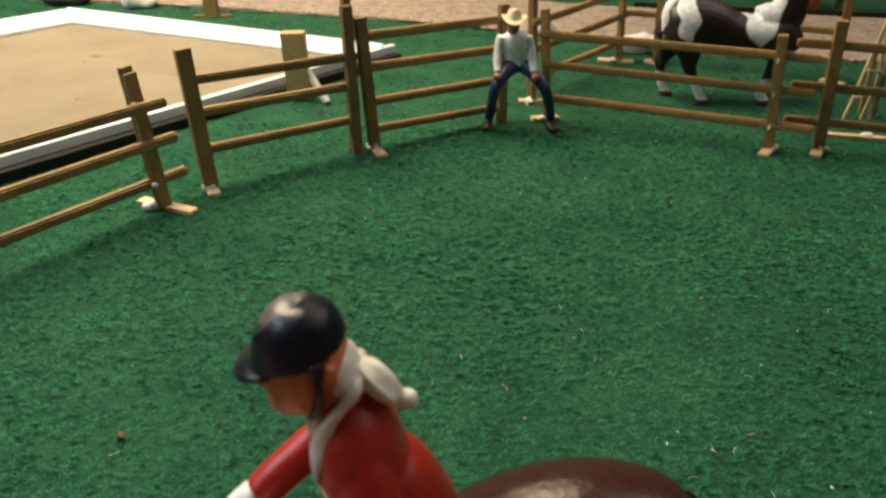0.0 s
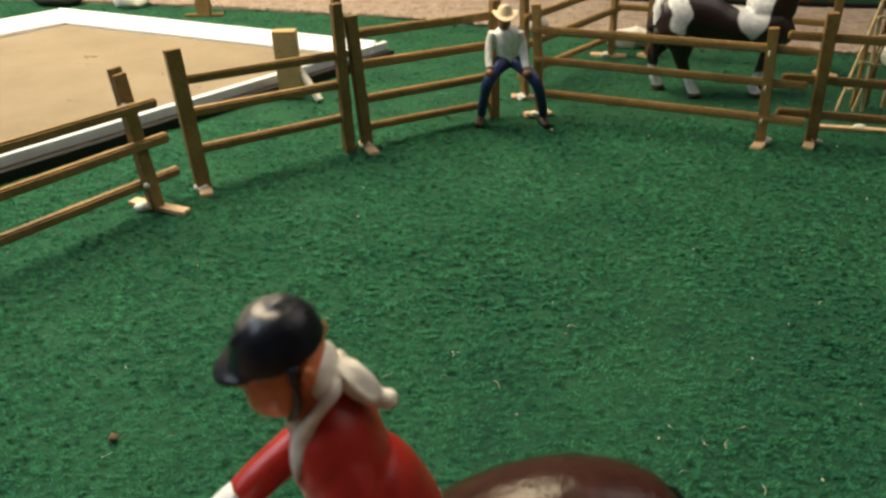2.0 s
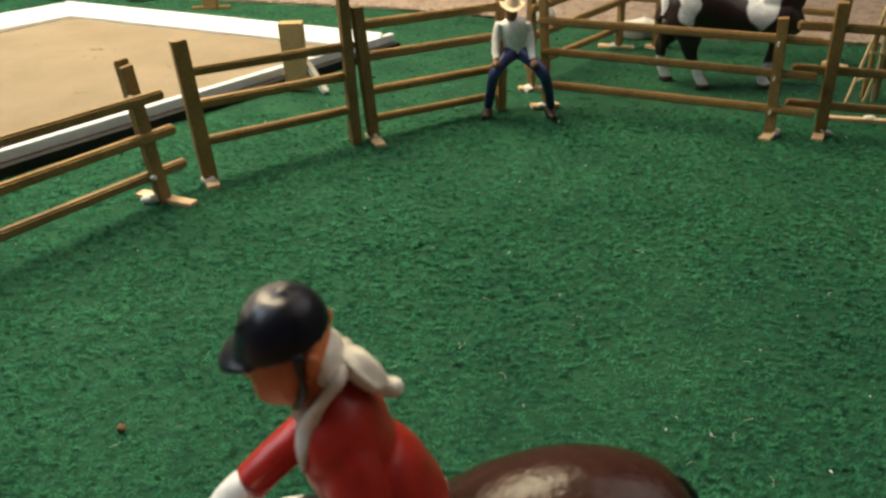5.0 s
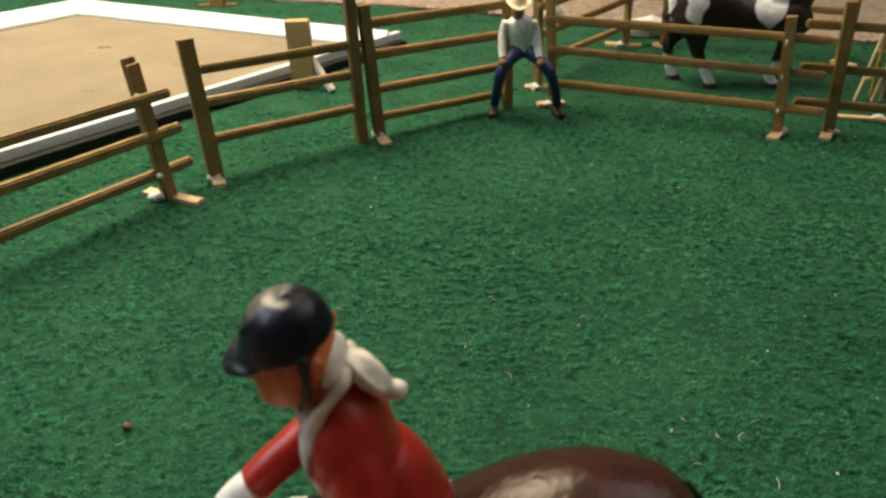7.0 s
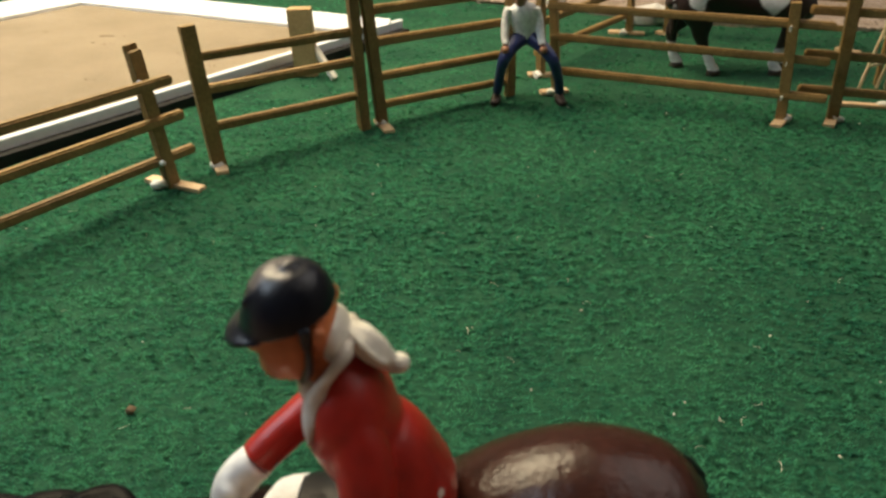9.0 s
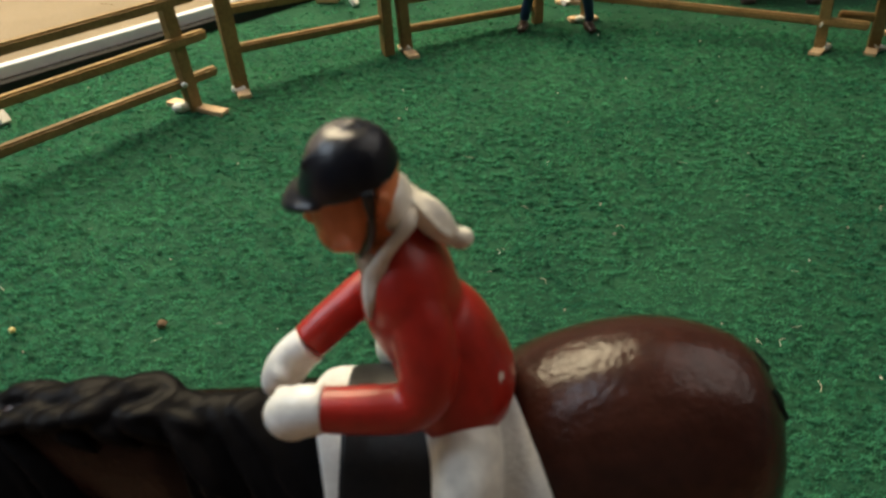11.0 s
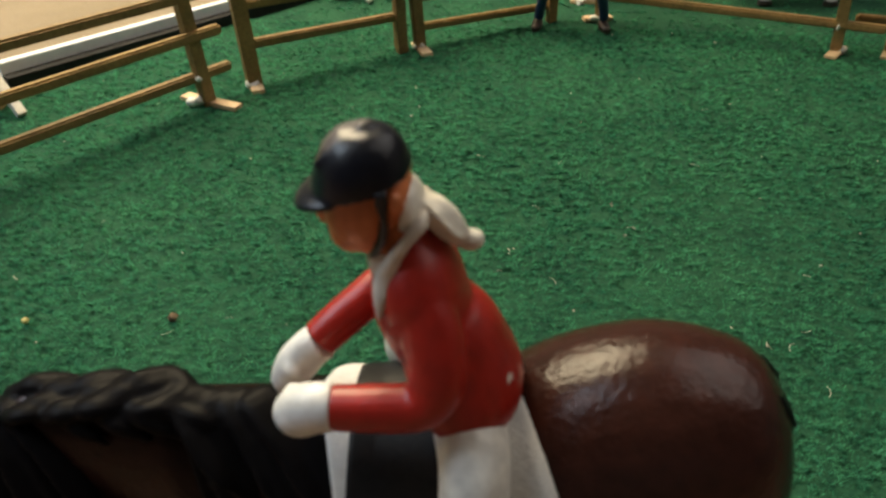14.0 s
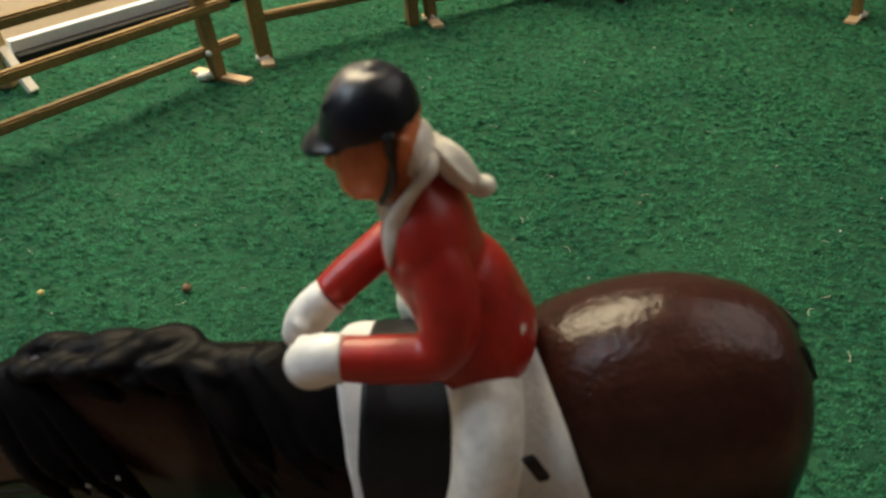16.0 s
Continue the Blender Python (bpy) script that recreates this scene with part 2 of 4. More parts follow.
def cast_figure(name, pieces, materials, m=Matrix(), base=(0, 0, 0)):
    """One mesh from painted pieces: rows of (bmesh, colour or a function of the place that gives it, material number)."""
    verts, faces, paint, slot = [], [], [], []
    for bm, colour, *which in pieces:
        off = len(verts)
        bm.verts.index_update()
        for v in bm.verts:
            c = colour(v.co) if callable(colour) else colour
            paint.append((*c, 1.0))
            verts.append(m @ v.co - Vector(base))
        for f in bm.faces:
            faces.append([off + v.index for v in f.verts])
            slot.append(which[0] if which else 0)
        bm.free()
    me = bpy.data.meshes.new(name)
    me.from_pydata(verts, [], faces)
    at = me.color_attributes.new("paint", "FLOAT_COLOR", "POINT")
    at.data.foreach_set("color", np.array(paint, np.float32).ravel())
    me.polygons.foreach_set("use_smooth", [True] * len(me.polygons))
    for one in materials if isinstance(materials, list) else [materials]:
        me.materials.append(one)
    me.polygons.foreach_set("material_index", slot)
    ob = new(name, me)
    ob.location = base
    return ob


# ---- the room round the display: unseen, added to close it in, its pale tones set for bounce fill ----
def slab(name, lo, hi, material, label):
    bm = bmesh.new()
    c = [(l + h) / 2 for l, h in zip(lo, hi)]
    s = [h - l for l, h in zip(lo, hi)]
    bmesh.ops.create_cube(bm, size=1, matrix=Matrix.Translation(c) @ Matrix.Diagonal((*s, 1)))
    return tagged(part(name, bm, material), label, name.split("_")[0], kind="structure")


slab("floor", (-2.6, -2.2, -0.08), (2.6, 2.8, -0.003), M["boards"], "brown wooden floor of the room")
slab("wall_west", (-2.7, -2.3, -0.08), (-2.6, 2.9, 2.4), M["wall"], "plain warm-white room wall")
slab("wall_east", (2.6, -2.3, -0.08), (2.7, 2.9, 2.4), M["wall"], "plain warm-white room wall")
slab("wall_south", (-2.6, -2.3, -0.08), (2.6, -2.2, 2.4), M["wall"], "plain warm-white room wall")
slab("wall_north", (-2.6, 2.8, -0.08), (2.6, 2.9, 2.4), M["wall"], "plain warm-white room wall")
slab("ceiling", (-2.7, -2.3, 2.4), (2.7, 2.9, 2.48), M["ceiling"], "plain pale room ceiling")

warm_lamp = thing("pendant_lamp", (LAMP_X, LAMP_Y, 2.4), "round warm pendant lamp hanging over the display", "pendant lamp")
part("shade", loft([(LAMP_X, LAMP_Y, LAMP_Z + dz, r) for dz, r in ((0.30, 0.03), (0.28, 0.14), (0.20, 0.38), (0.06, 0.60))], None, 4, 32), M["white"], warm_lamp, "white bowl shade", True)
part("cord", bar((LAMP_X, LAMP_Y, LAMP_Z + 0.30), (LAMP_X, LAMP_Y, 2.40), 0.006, 0.006), M["black"], warm_lamp)
# unseen panel, added to hold the cool light
added_panel = thing("hanging_panel", (-1.16, 0.42, 2.4), "added unseen cool panel lamp hanging tilted beside the display", "panel lamp")
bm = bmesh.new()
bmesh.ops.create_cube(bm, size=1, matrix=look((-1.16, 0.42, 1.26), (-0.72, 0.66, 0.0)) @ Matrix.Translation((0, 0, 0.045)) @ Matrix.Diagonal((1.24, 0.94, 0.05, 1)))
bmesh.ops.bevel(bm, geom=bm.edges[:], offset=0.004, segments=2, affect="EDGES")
part("casing", bm, M["white"], added_panel, "white casing")
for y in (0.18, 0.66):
    part("cord", bar((-1.18, y, 1.31), (-1.18, y, 2.40), 0.006, 0.006), M["black"], added_panel)

# unseen panel, added to carry the right-hand fill
ceiling_light = thing("ceiling_light", (1.30, 0.90, 2.4), "added unseen fill light panel hung tilted from the room ceiling", "ceiling light")
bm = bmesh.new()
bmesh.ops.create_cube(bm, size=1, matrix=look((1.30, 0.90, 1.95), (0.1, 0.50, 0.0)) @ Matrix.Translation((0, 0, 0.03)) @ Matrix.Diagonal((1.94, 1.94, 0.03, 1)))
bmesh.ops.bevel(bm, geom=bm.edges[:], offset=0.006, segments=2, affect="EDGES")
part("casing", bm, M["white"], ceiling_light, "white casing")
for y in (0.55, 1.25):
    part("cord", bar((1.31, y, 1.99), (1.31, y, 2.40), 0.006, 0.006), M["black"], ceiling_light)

# ---- ground ----
def sheet(name, x0, x1, y0, y1, z, step, material, rough, label, category):
    nx, ny = int((x1 - x0) / step) + 1, int((y1 - y0) / step) + 1
    v = []
    for j in range(ny):
        for i in range(nx):
            x, y = x0 + (x1 - x0) * i / (nx - 1), y0 + (y1 - y0) * j / (ny - 1)
            v.append((x, y, z + rough * noise.noise((x * 9, y * 9, 3))))
    f = [(j * nx + i, j * nx + i + 1, (j + 1) * nx + i + 1, (j + 1) * nx + i) for j in range(ny - 1) for i in range(nx - 1)]
    me = bpy.data.meshes.new(name)
    me.from_pydata(v, [], f)
    me.polygons.foreach_set("use_smooth", [True] * len(f))
    me.materials.append(material)
    return tagged(new(name, me), label, category, kind="structure")


# near edge stops short to keep green bounce off the horse
sheet("ground", -1.5, 1.6, 0.085, 1.9, -0.0004, 0.02, M["carpet"], 0.0008, "green grass-like carpet that forms the ground", "carpet")


def tufts(name, count, x0, x1, y0, y1, size, seed, bare):
    """Short curled carpet fibres over a stretch of the ground."""
    rng = np.random.default_rng(seed)
    tuft = 12
    x = np.repeat(rng.uniform(x0, x1, count // tuft), tuft)
    y = np.repeat(rng.uniform(y0, y1, count // tuft), tuft)
    x, y = x + rng.normal(0, 0.0013, len(x)), y + rng.normal(0, 0.0007, len(y))
    count = len(x)
    keep = np.ones(count, bool)
    for bx0, by0, bx1, by1 in bare:
        keep &= ~((x > bx0) & (x < bx1) & (y > by0) & (y < by1))
    x, y = x[keep], y[keep]
    n = len(x)
    a, h = rng.normal(0.2, 0.9, n) + np.pi * rng.integers(0, 2, n), size * rng.uniform(0.5, 1.3, n)
    lean, w = rng.uniform(0.4, 2.0, n), size * rng.uniform(0.07, 0.15, n)
    dx, dy = np.cos(a), np.sin(a)
    v = np.zeros((n, 5, 3), np.float32)
    for k, (s, up, half) in enumerate(((0, 0, -1), (0, 0, 1), (0.45, 0.75, 0.8), (0.45, 0.75, -0.8), (1.0, 0.95, 0))):
        v[:, k, 0] = x + dx * lean * h * s - dy * w * half
        v[:, k, 1] = y + dy * lean * h * s + dx * w * half
        v[:, k, 2] = h * up - 0.0006
    i = np.arange(n, dtype=np.int64)[:, None] * 5
    me = bpy.data.meshes.new(name)
    quads, tris = i + np.array([[0, 1, 2, 3]]), i + np.array([[3, 2, 4]])
    me.vertices.add(n * 5)
    me.vertices.foreach_set("co", v.ravel())
    me.loops.add(n * 7)
    me.loops.foreach_set("vertex_index", np.hstack([quads, tris]).ravel().astype(np.int32))
    me.polygons.add(n * 2)
    me.polygons.foreach_set("loop_start", (np.arange(n)[:, None] * 7 + np.array([[0, 4]])).ravel().astype(np.int32))
    me.update(calc_edges=True)
    me.materials.append(M["tuft"])
    return tagged(new(name, me), "short curled green carpet fibres", "carpet pile", kind="stuff")


tufts("carpet_pile", 190000, -0.20, 0.30, 0.10, 0.28, 0.0013, 4, [])
tufts("carpet_pile", 290000, -0.30, 0.46, 0.28, 0.62, 0.0017, 6, [])
tufts("carpet_pile", 90000, -0.62, 0.75, 0.62, 1.12, 0.0022, 5, [])


def outline_sheet(name, ring, z0, z1, material, label, category, kind="structure", parent=None):
    """A flat body with the given outline from z0 up to z1."""
    bm = bmesh.new()
    f = bm.faces.new([bm.verts.new((x, y, z0)) for x, y in ring])
    got = bmesh.ops.extrude_face_region(bm, geom=[f])
    for v in got["geom"]:
        if isinstance(v, bmesh.types.BMVert):
            v.co.z = z1
    bmesh.ops.recalc_face_normals(bm, faces=bm.faces)
    ob = part(name, bm, material, parent, label if parent else "")
    return ob if parent else tagged(ob, label, category, kind=kind)


# the gravel path, with an uneven rim
def strip(near, far, n, wobble, seed):
    r = random.Random(seed)
    a = [(x, y + r.uniform(-wobble, wobble)) for x, y in ((p[0], p[1]) for p in spline(near, n))]
    b = [(x, y + r.uniform(-wobble, wobble)) for x, y in ((p[0], p[1]) for p in spline(far, n))]
    return a + b[::-1]


PATH_NEAR = [(-0.75, 1.12), (-0.34, 1.065), (-0.02, 1.0), (0.093, 0.962), (0.30, 0.875), (0.53, 0.838), (0.9, 0.80)]
PATH_FAR = [(-0.75, 1.34), (-0.34, 1.27), (-0.02, 1.19), (0.137, 1.141), (0.35, 1.09), (0.54, 1.068), (0.9, 1.03)]
outline_sheet("path", strip(PATH_NEAR, PATH_FAR, 9, 0.004, 3), -0.002, 0.0042, M["gravel"], "pink-brown gravel path across the green", "path")

rng = random.Random(8)
pv, pf = [], []
for _ in range(5200):
    u = rng.random()
    i = min(int(u * 6), 5)
    a = Vector(PATH_NEAR[i]).lerp(Vector(PATH_NEAR[i + 1]), u * 6 - i)
    b = Vector(PATH_FAR[i]).lerp(Vector(PATH_FAR[i + 1]), u * 6 - i)
    p = a.lerp(b, rng.random() ** 1.6 * 1.02 - 0.015)
    r, h, t0 = rng.uniform(0.0011, 0.0030), rng.uniform(0.0006, 0.0019), rng.uniform(0, 6.28)
    o = len(pv)
    for k in range(5):
        q = t0 + k * 1.2566
        pv.append((p.x + r * math.cos(q) * rng.uniform(0.7, 1.2), p.y + r * math.sin(q) * rng.uniform(0.7, 1.2), 0.0035))
    pv.append((p.x, p.y, 0.0042 + h))
    pf += [(o + k, o + (k + 1) % 5, o + 5) for k in range(5)]
me = bpy.data.meshes.new("pebbles")
me.from_pydata(pv, [], pf)
me.materials.append(M["pebble"])
tagged(new("pebbles", me), "loose pink-brown pebbles strewn on the gravel path", "pebbles", kind="stuff")

# ---- the sand arena ----
arena = thing("sand_arena", (-0.27, 0.75, 0), "white-topped, black-sided board tray filled with tan sand", "sand arena")

OUT_L, FAR_L, FAR_R = (-0.800, 0.478, 0), (-0.428, 0.940, 0), (-0.042, 0.808, 0)


def tray_board(a, b, outside, high, wide, inward=False):
    """A white board on edge, with a black strip along the foot of its outer face."""
    a, b = Vector(a), Vector(b)
    d = (b - a).normalized()
    n = Vector((d.y, -d.x, 0)) * outside
    bm = bmesh.new()
    ends = []
    profile = ((0, 0), (wide, 0), (wide, high - 0.0008), (wide - 0.0008, high), (0.0008, high), (0, high - 0.0008))
    if inward:
        profile = ((0.0012, 0), (wide, 0), (wide, high - 0.0008), (wide - 0.0008, high), (wide - 0.0030, high), (0.0004, 0.0075), (0, 0.0065))
    for p in (a, b):
        ends.append([bm.verts.new(p + n * u + Vector((0, 0, z))) for u, z in profile])
    k = len(ends[0])
    for i in range(k):
        bm.faces.new((ends[0][i], ends[0][(i + 1) % k], ends[1][(i + 1) % k], ends[1][i]))
    bm.faces.new(ends[0][::-1])
    bm.faces.new(ends[1])
    bmesh.ops.recalc_face_normals(bm, faces=bm.faces)
    board = part("board", bm, M["white"], arena)
    low = Vector((0, 0, 0.0043)) + n * (wide + (0.0006 if inward else 0.0046))
    part("strip", bar(a + low, b + low, 0.0026 if inward else 0.0100, 0.0086, bevel=0.0004), M["black"], board, "black strip along the foot")


tray_board((-0.3068, 0.4781, 0), (-0.0290, 0.8252, 0), 1, 0.0168, 0.0058)
tray_board(Vector(FAR_L) + Vector((-0.0145, 0.0052, 0)), (-0.0405, 0.7985, 0), -1, 0.0205, 0.0135, True)
tray_board(Vector(OUT_L), Vector(FAR_L) + Vector((-0.0005, -0.0005, 0)), -1, 0.0205, 0.0135, True)
tray_board(Vector(OUT_L) + Vector((0.004, -0.005, 0)), (-0.3075, 0.4725, 0), 1, 0.0168, 0.0058)

# the sand: gently uneven, with a few scuffs
nu, nv = 70, 70
sv, sf = [], []
a0, a1, b0, b1 = (Vector(p) for p in (OUT_L, (-0.3080, 0.4790, 0), FAR_L, FAR_R))
for j in range(nv):
    for i in range(nu):
        u, v = i / (nu - 1), j / (nv - 1)
        p = (a0.lerp(a1, u)).lerp(b0.lerp(b1, u), v)
        z = 0.0035 + 0.0012 * noise.noise((p.x * 14, p.y * 14, 0)) + 0.0006 * noise.noise((p.x * 70, p.y * 70, 4))
        sv.append((p.x, p.y, z))
for j in range(nv - 1):
    for i in range(nu - 1):
        sf.append((j * nu + i, j * nu + i + 1, (j + 1) * nu + i + 1, (j + 1) * nu + i))
me = bpy.data.meshes.new("sand")
me.from_pydata([Vector(p) - Vector(arena.location) for p in sv], [], sf)
me.polygons.foreach_set("use_smooth", [True] * len(sf))
me.materials.append(M["sand"])
sand = new("sand", me)
sand.parent = arena
tagged(sand, "loose tan sand")

# ---- fences of glued sticks ----
def post_in(fence, base, top, wide, deep, toward, feet=True, double=0.0, foot=((-0.008, 0.008), (0.008, -0.010)), glue=True):
    """An upright stick on a small T foot, with a dab of glue."""
    base, top, d = Vector(base), Vector(top), Vector(toward).normalized()
    q = math.degrees(math.atan2(d.y, d.x))
    bm = bmesh.new()
    for off, extra in ((0.0, 0.0), (double, random.uniform(-0.001, 0.004))) if double else ((0.0, 0.0),):
        n = Vector((-d.y, d.x, 0)) * off
        a, b = base + n, top + n + Vector((0, 0, extra))
        ax = (b - a)
        m = Matrix.Translation((a + b) / 2) @ ax.to_track_quat("Z", "Y").to_matrix().to_4x4()
        m = m @ (m.to_3x3().inverted() @ pose(0, 0, 0, 0, 0, q).to_3x3()).to_4x4() if ax.normalized().z > 0.9999 else Matrix.Translation((a + b) / 2) @ Vector((0, 0, 1)).rotation_difference(ax).to_matrix().to_4x4() @ pose(0, 0, 0, 0, 0, q)
        got = bmesh.ops.create_cube(bm, size=1, matrix=m @ Matrix.Diagonal((wide, deep, ax.length, 1)))["verts"]
        bmesh.ops.bevel(bm, geom=list({e for v in got for e in v.link_edges}), offset=0.0005, segments=2, affect="EDGES")
    p = part("post", bm, M["wood"], fence)
    if feet:
        c = Vector((base.x, base.y, 0.0016))
        f = Vector((*foot[0], 0))
        part("foot", bar(c + f, c + Vector((*foot[1], 0)), 0.0085, 0.0028, jitter=0.0004), M["palewood"], fence, "bare pale wooden foot")
        if glue:
            bm = ball((base.x + f.x * 0.35, base.y + f.y * 0.35 - 0.0045, 0.0028), (0.0046, 0.0036, 0.0030), seg=14)
            for v in bm.verts:
                v.co += noise.noise_vector(v.co * 230) * 0.0028 + noise.noise_vector(v.co * 700) * 0.0008
            part("glue", bm, M["glue"], fence, "white lump of dried glue", True)
    return p


def rail_in(fence, a, b, high=0.0062, deep=0.0052):
    part("rail", bar(a, b, deep, high, bevel=0.0011, jitter=0.0004), M["wood"], fence)


def fence(at, label):
    return thing("toy_fence", at, label, "fence", "fence panels round the paddock")


f_a = fence((-0.154, 0.453, 0), "golden-brown stick fence panel on small pale feet, beside the sand arena")
d_a = Vector((0.065, 0.088, 0))
post_in(f_a, (-0.1533, 0.455, 0), (-0.1592, 0.452, 0.0925), 0.0084, 0.0034, d_a, double=0.0040, foot=((-0.021, 0.010), (0.020, -0.006)))
for z0, zl, e, s in ((0.0745, 0.0735, (-0.1415, 0.4543), (-0.2075, 0.371)), (0.0475, 0.0395, (-0.143, 0.4665), (-0.2245, 0.372)), (0.0192, 0.0212, (-0.1442, 0.4765), (-0.2390, 0.340))):
    v = Vector((s[0] - e[0], s[1] - e[1], 0))
    rail_in(f_a, (*e, z0), (e[0] + v.x * 1.75, e[1] + v.y * 1.75, zl))
for x, y, z in ((-0.1585, 0.4485, 0.0738), (-0.1575, 0.4492, 0.0465), (-0.1560, 0.4500, 0.0200)):
    part("glue", ball((x, y, z), (0.0022, 0.0016, 0.0019), seg=10), M["glue"], f_a, "dab of dried glue", True)
bm = ball((-0.1640, 0.4530, 0.0030), (0.0050, 0.0034, 0.0028), seg=16)
for v in bm.verts:
    v.co += noise.noise_vector(v.co * 170) * 0.0020 + noise.noise_vector(v.co * 650) * 0.0003
part("glue", bm, M["glue"], f_a, "white lump of dried glue", True)
post_in(f_a, (-0.268, 0.318, 0), (-0.272, 0.316, 0.098), 0.0062, 0.0062, d_a)

f_b = fence((-0.085, 0.52, 0), "golden-brown three-rail stick fence panel standing on green carpet")
d_b = Vector((0.096, 0.068, 0))
post_in(f_b, (-0.1322, 0.486, 0), (-0.1368, 0.484, 0.0992), 0.0100, 0.0062, d_b, foot=((-0.003, 0.008), (0.006, -0.012)))
post_in(f_b, (-0.0375, 0.556, 0), (-0.0415, 0.555, 0.1125), 0.0080, 0.0058, d_b, feet=False)
part("post", bar((-0.0410, 0.5655, 0), (-0.0430, 0.5640, 0.135), 0.0058, 0.0058), M["wood"], f_b)
for za, zb in ((0.0766, 0.0757), (0.0545, 0.0537), (0.0279, 0.0268)):
    rail_in(f_b, (-0.134, 0.492, za), (-0.036, 0.561, zb))

f_c = fence((0.03, 0.6, 0), "golden-brown four-rail stick fence panel standing on green carpet")
d_c = Vector((0.104, 0.068, 0))
post_in(f_c, (-0.0245, 0.563, 0), (-0.0325, 0.561, 0.103), 0.0085, 0.0062, d_c, foot=((-0.004, 0.010), (0.007, -0.015)))
post_in(f_c, (0.080, 0.634, 0), (0.0765, 0.634, 0.0995), 0.0085, 0.0062, d_c, feet=False)
for za, zb in ((0.0886, 0.0873), (0.0653, 0.0632), (0.0381, 0.0364), (0.0157, 0.0124)):
    rail_in(f_c, (-0.028, 0.567, za), (0.083, 0.6395, zb))

f_d = fence((0.2, 0.6, 0), "golden-brown three-rail stick fence panel with overhanging rails")
d_d = Vector((0.168, -0.066, 0))
post_in(f_d, (0.121, 0.640, 0), (0.111, 0.640, 0.0955), 0.0068, 0.0068, d_d, foot=((-0.014, -0.003), (0.010, 0.004)))
post_in(f_d, (0.2918, 0.576, 0), (0.2812, 0.575, 0.0930), 0.0078, 0.0062, d_d, foot=((0.008, 0.010), (-0.009, -0.013)))
for z, e, s in ((0.0748, (0.108, 0.6395), (0.3106, 0.5666)), (0.0502, (0.112, 0.6390), (0.3130, 0.5660)), (0.0218, (0.115, 0.6375), (0.3175, 0.5645))):
    rail_in(f_d, (*e, z), (*s, z + (0.0025 if z > 0.07 else 0.0010)))

for z in (0.0755, 0.0490, 0.0225):
    bm = ball((0.2913 - 0.107 * z - 0.0035, 0.5705, z - 0.001), (0.0009, 0.0008, 0.0022), seg=12)
    for v in bm.verts:
        v.co += noise.noise_vector(v.co * 300) * 0.0009
    part("glue", bm, M["glue"], f_d, "smear of dried glue", True)

f_e = fence((0.4, 0.56, 0), "golden-brown three-rail stick fence panel with overhanging rails")
d_e = Vector((0.067, -0.018, 0))
post_in(f_e, (0.3328, 0.577, 0), (0.3228, 0.576, 0.1040), 0.0082, 0.0066, d_e, foot=((0.006, 0.010), (-0.009, -0.014)))
post_in(f_e, (0.515, 0.527, 0), (0.510, 0.527, 0.104), 0.0082, 0.0066, d_e)
for z, e in ((0.0850, (0.2983, 0.5855)), (0.0525, (0.3012, 0.5850)), (0.0248, (0.3030, 0.5845))):
    rail_in(f_e, (*e, z), (e[0] + 0.245, e[1] - 0.062, z))

f_f = fence((0.165, 0.76, 0), "golden-brown three-rail stick fence panel running back towards the gravel path")
d_f = Vector((0.11, 0.145, 0))
post_in(f_f, (0.112, 0.686, 0), (0.105, 0.686, 0.112), 0.0078, 0.006, d_f, foot=((-0.012, 0.0), (0.012, 0.0)))
post_in(f_f, (0.222, 0.829, 0), (0.2165, 0.829, 0.108), 0.0078, 0.006, d_f, foot=((-0.022, 0.004), (0.016, -0.004)))
for z, a, b in ((0.075, (0.106, 0.676), (0.225, 0.838)), (0.050, (0.109, 0.683), (0.228, 0.840)), (0.020, (0.106, 0.691), (0.221, 0.834))):
    rail_in(f_f, (*a, z), (*b, z))

f_g = fence((0.33, 0.80, 0), "golden-brown stick fence panel behind the spotted horse")
d_g = Vector((0.166, -0.062, 0))
post_in(f_g, (0.262, 0.826, 0), (0.256, 0.826, 0.105), 0.0072, 0.006, d_g, glue=False)
post_in(f_g, (0.430, 0.765, 0), (0.424, 0.765, 0.105), 0.0078, 0.006, d_g)
for z in (0.084, 0.050, 0.021):
    rail_in(f_g, (0.226, 0.8475, z), (0.424, 0.774, z))

# pale blocks with slanting leg beside the arena
stand = thing("jump_stand", (-0.105, 0.68, 0), "tan wooden block stand with pale slanting leg beside sand arena", "jump stand", "jump stands")
part("block", bar((-0.1045, 0.684, 0.001), (-0.1065, 0.684, 0.062), 0.012, 0.021, bevel=0.0006), M["blockwood"], stand)
part("leg", bar((-0.0955, 0.684, 0.026), (-0.0775, 0.672, 0.0015), 0.006, 0.005, bevel=0.0005), M["whitewood"], stand, "whitewashed wooden leg")

copy_thing(stand, pose(-0.2945, 0.436, 0, 0, 0, 4))


# ---- horse figures ----
def smooth01(a, b, v):
    u = min(1.0, max(0.0, (v - a) / (b - a)))
    return u * u * (3 - 2 * u)


def mixed(a, b, u):
    return tuple(x + (y - x) * u for x, y in zip(a, b))


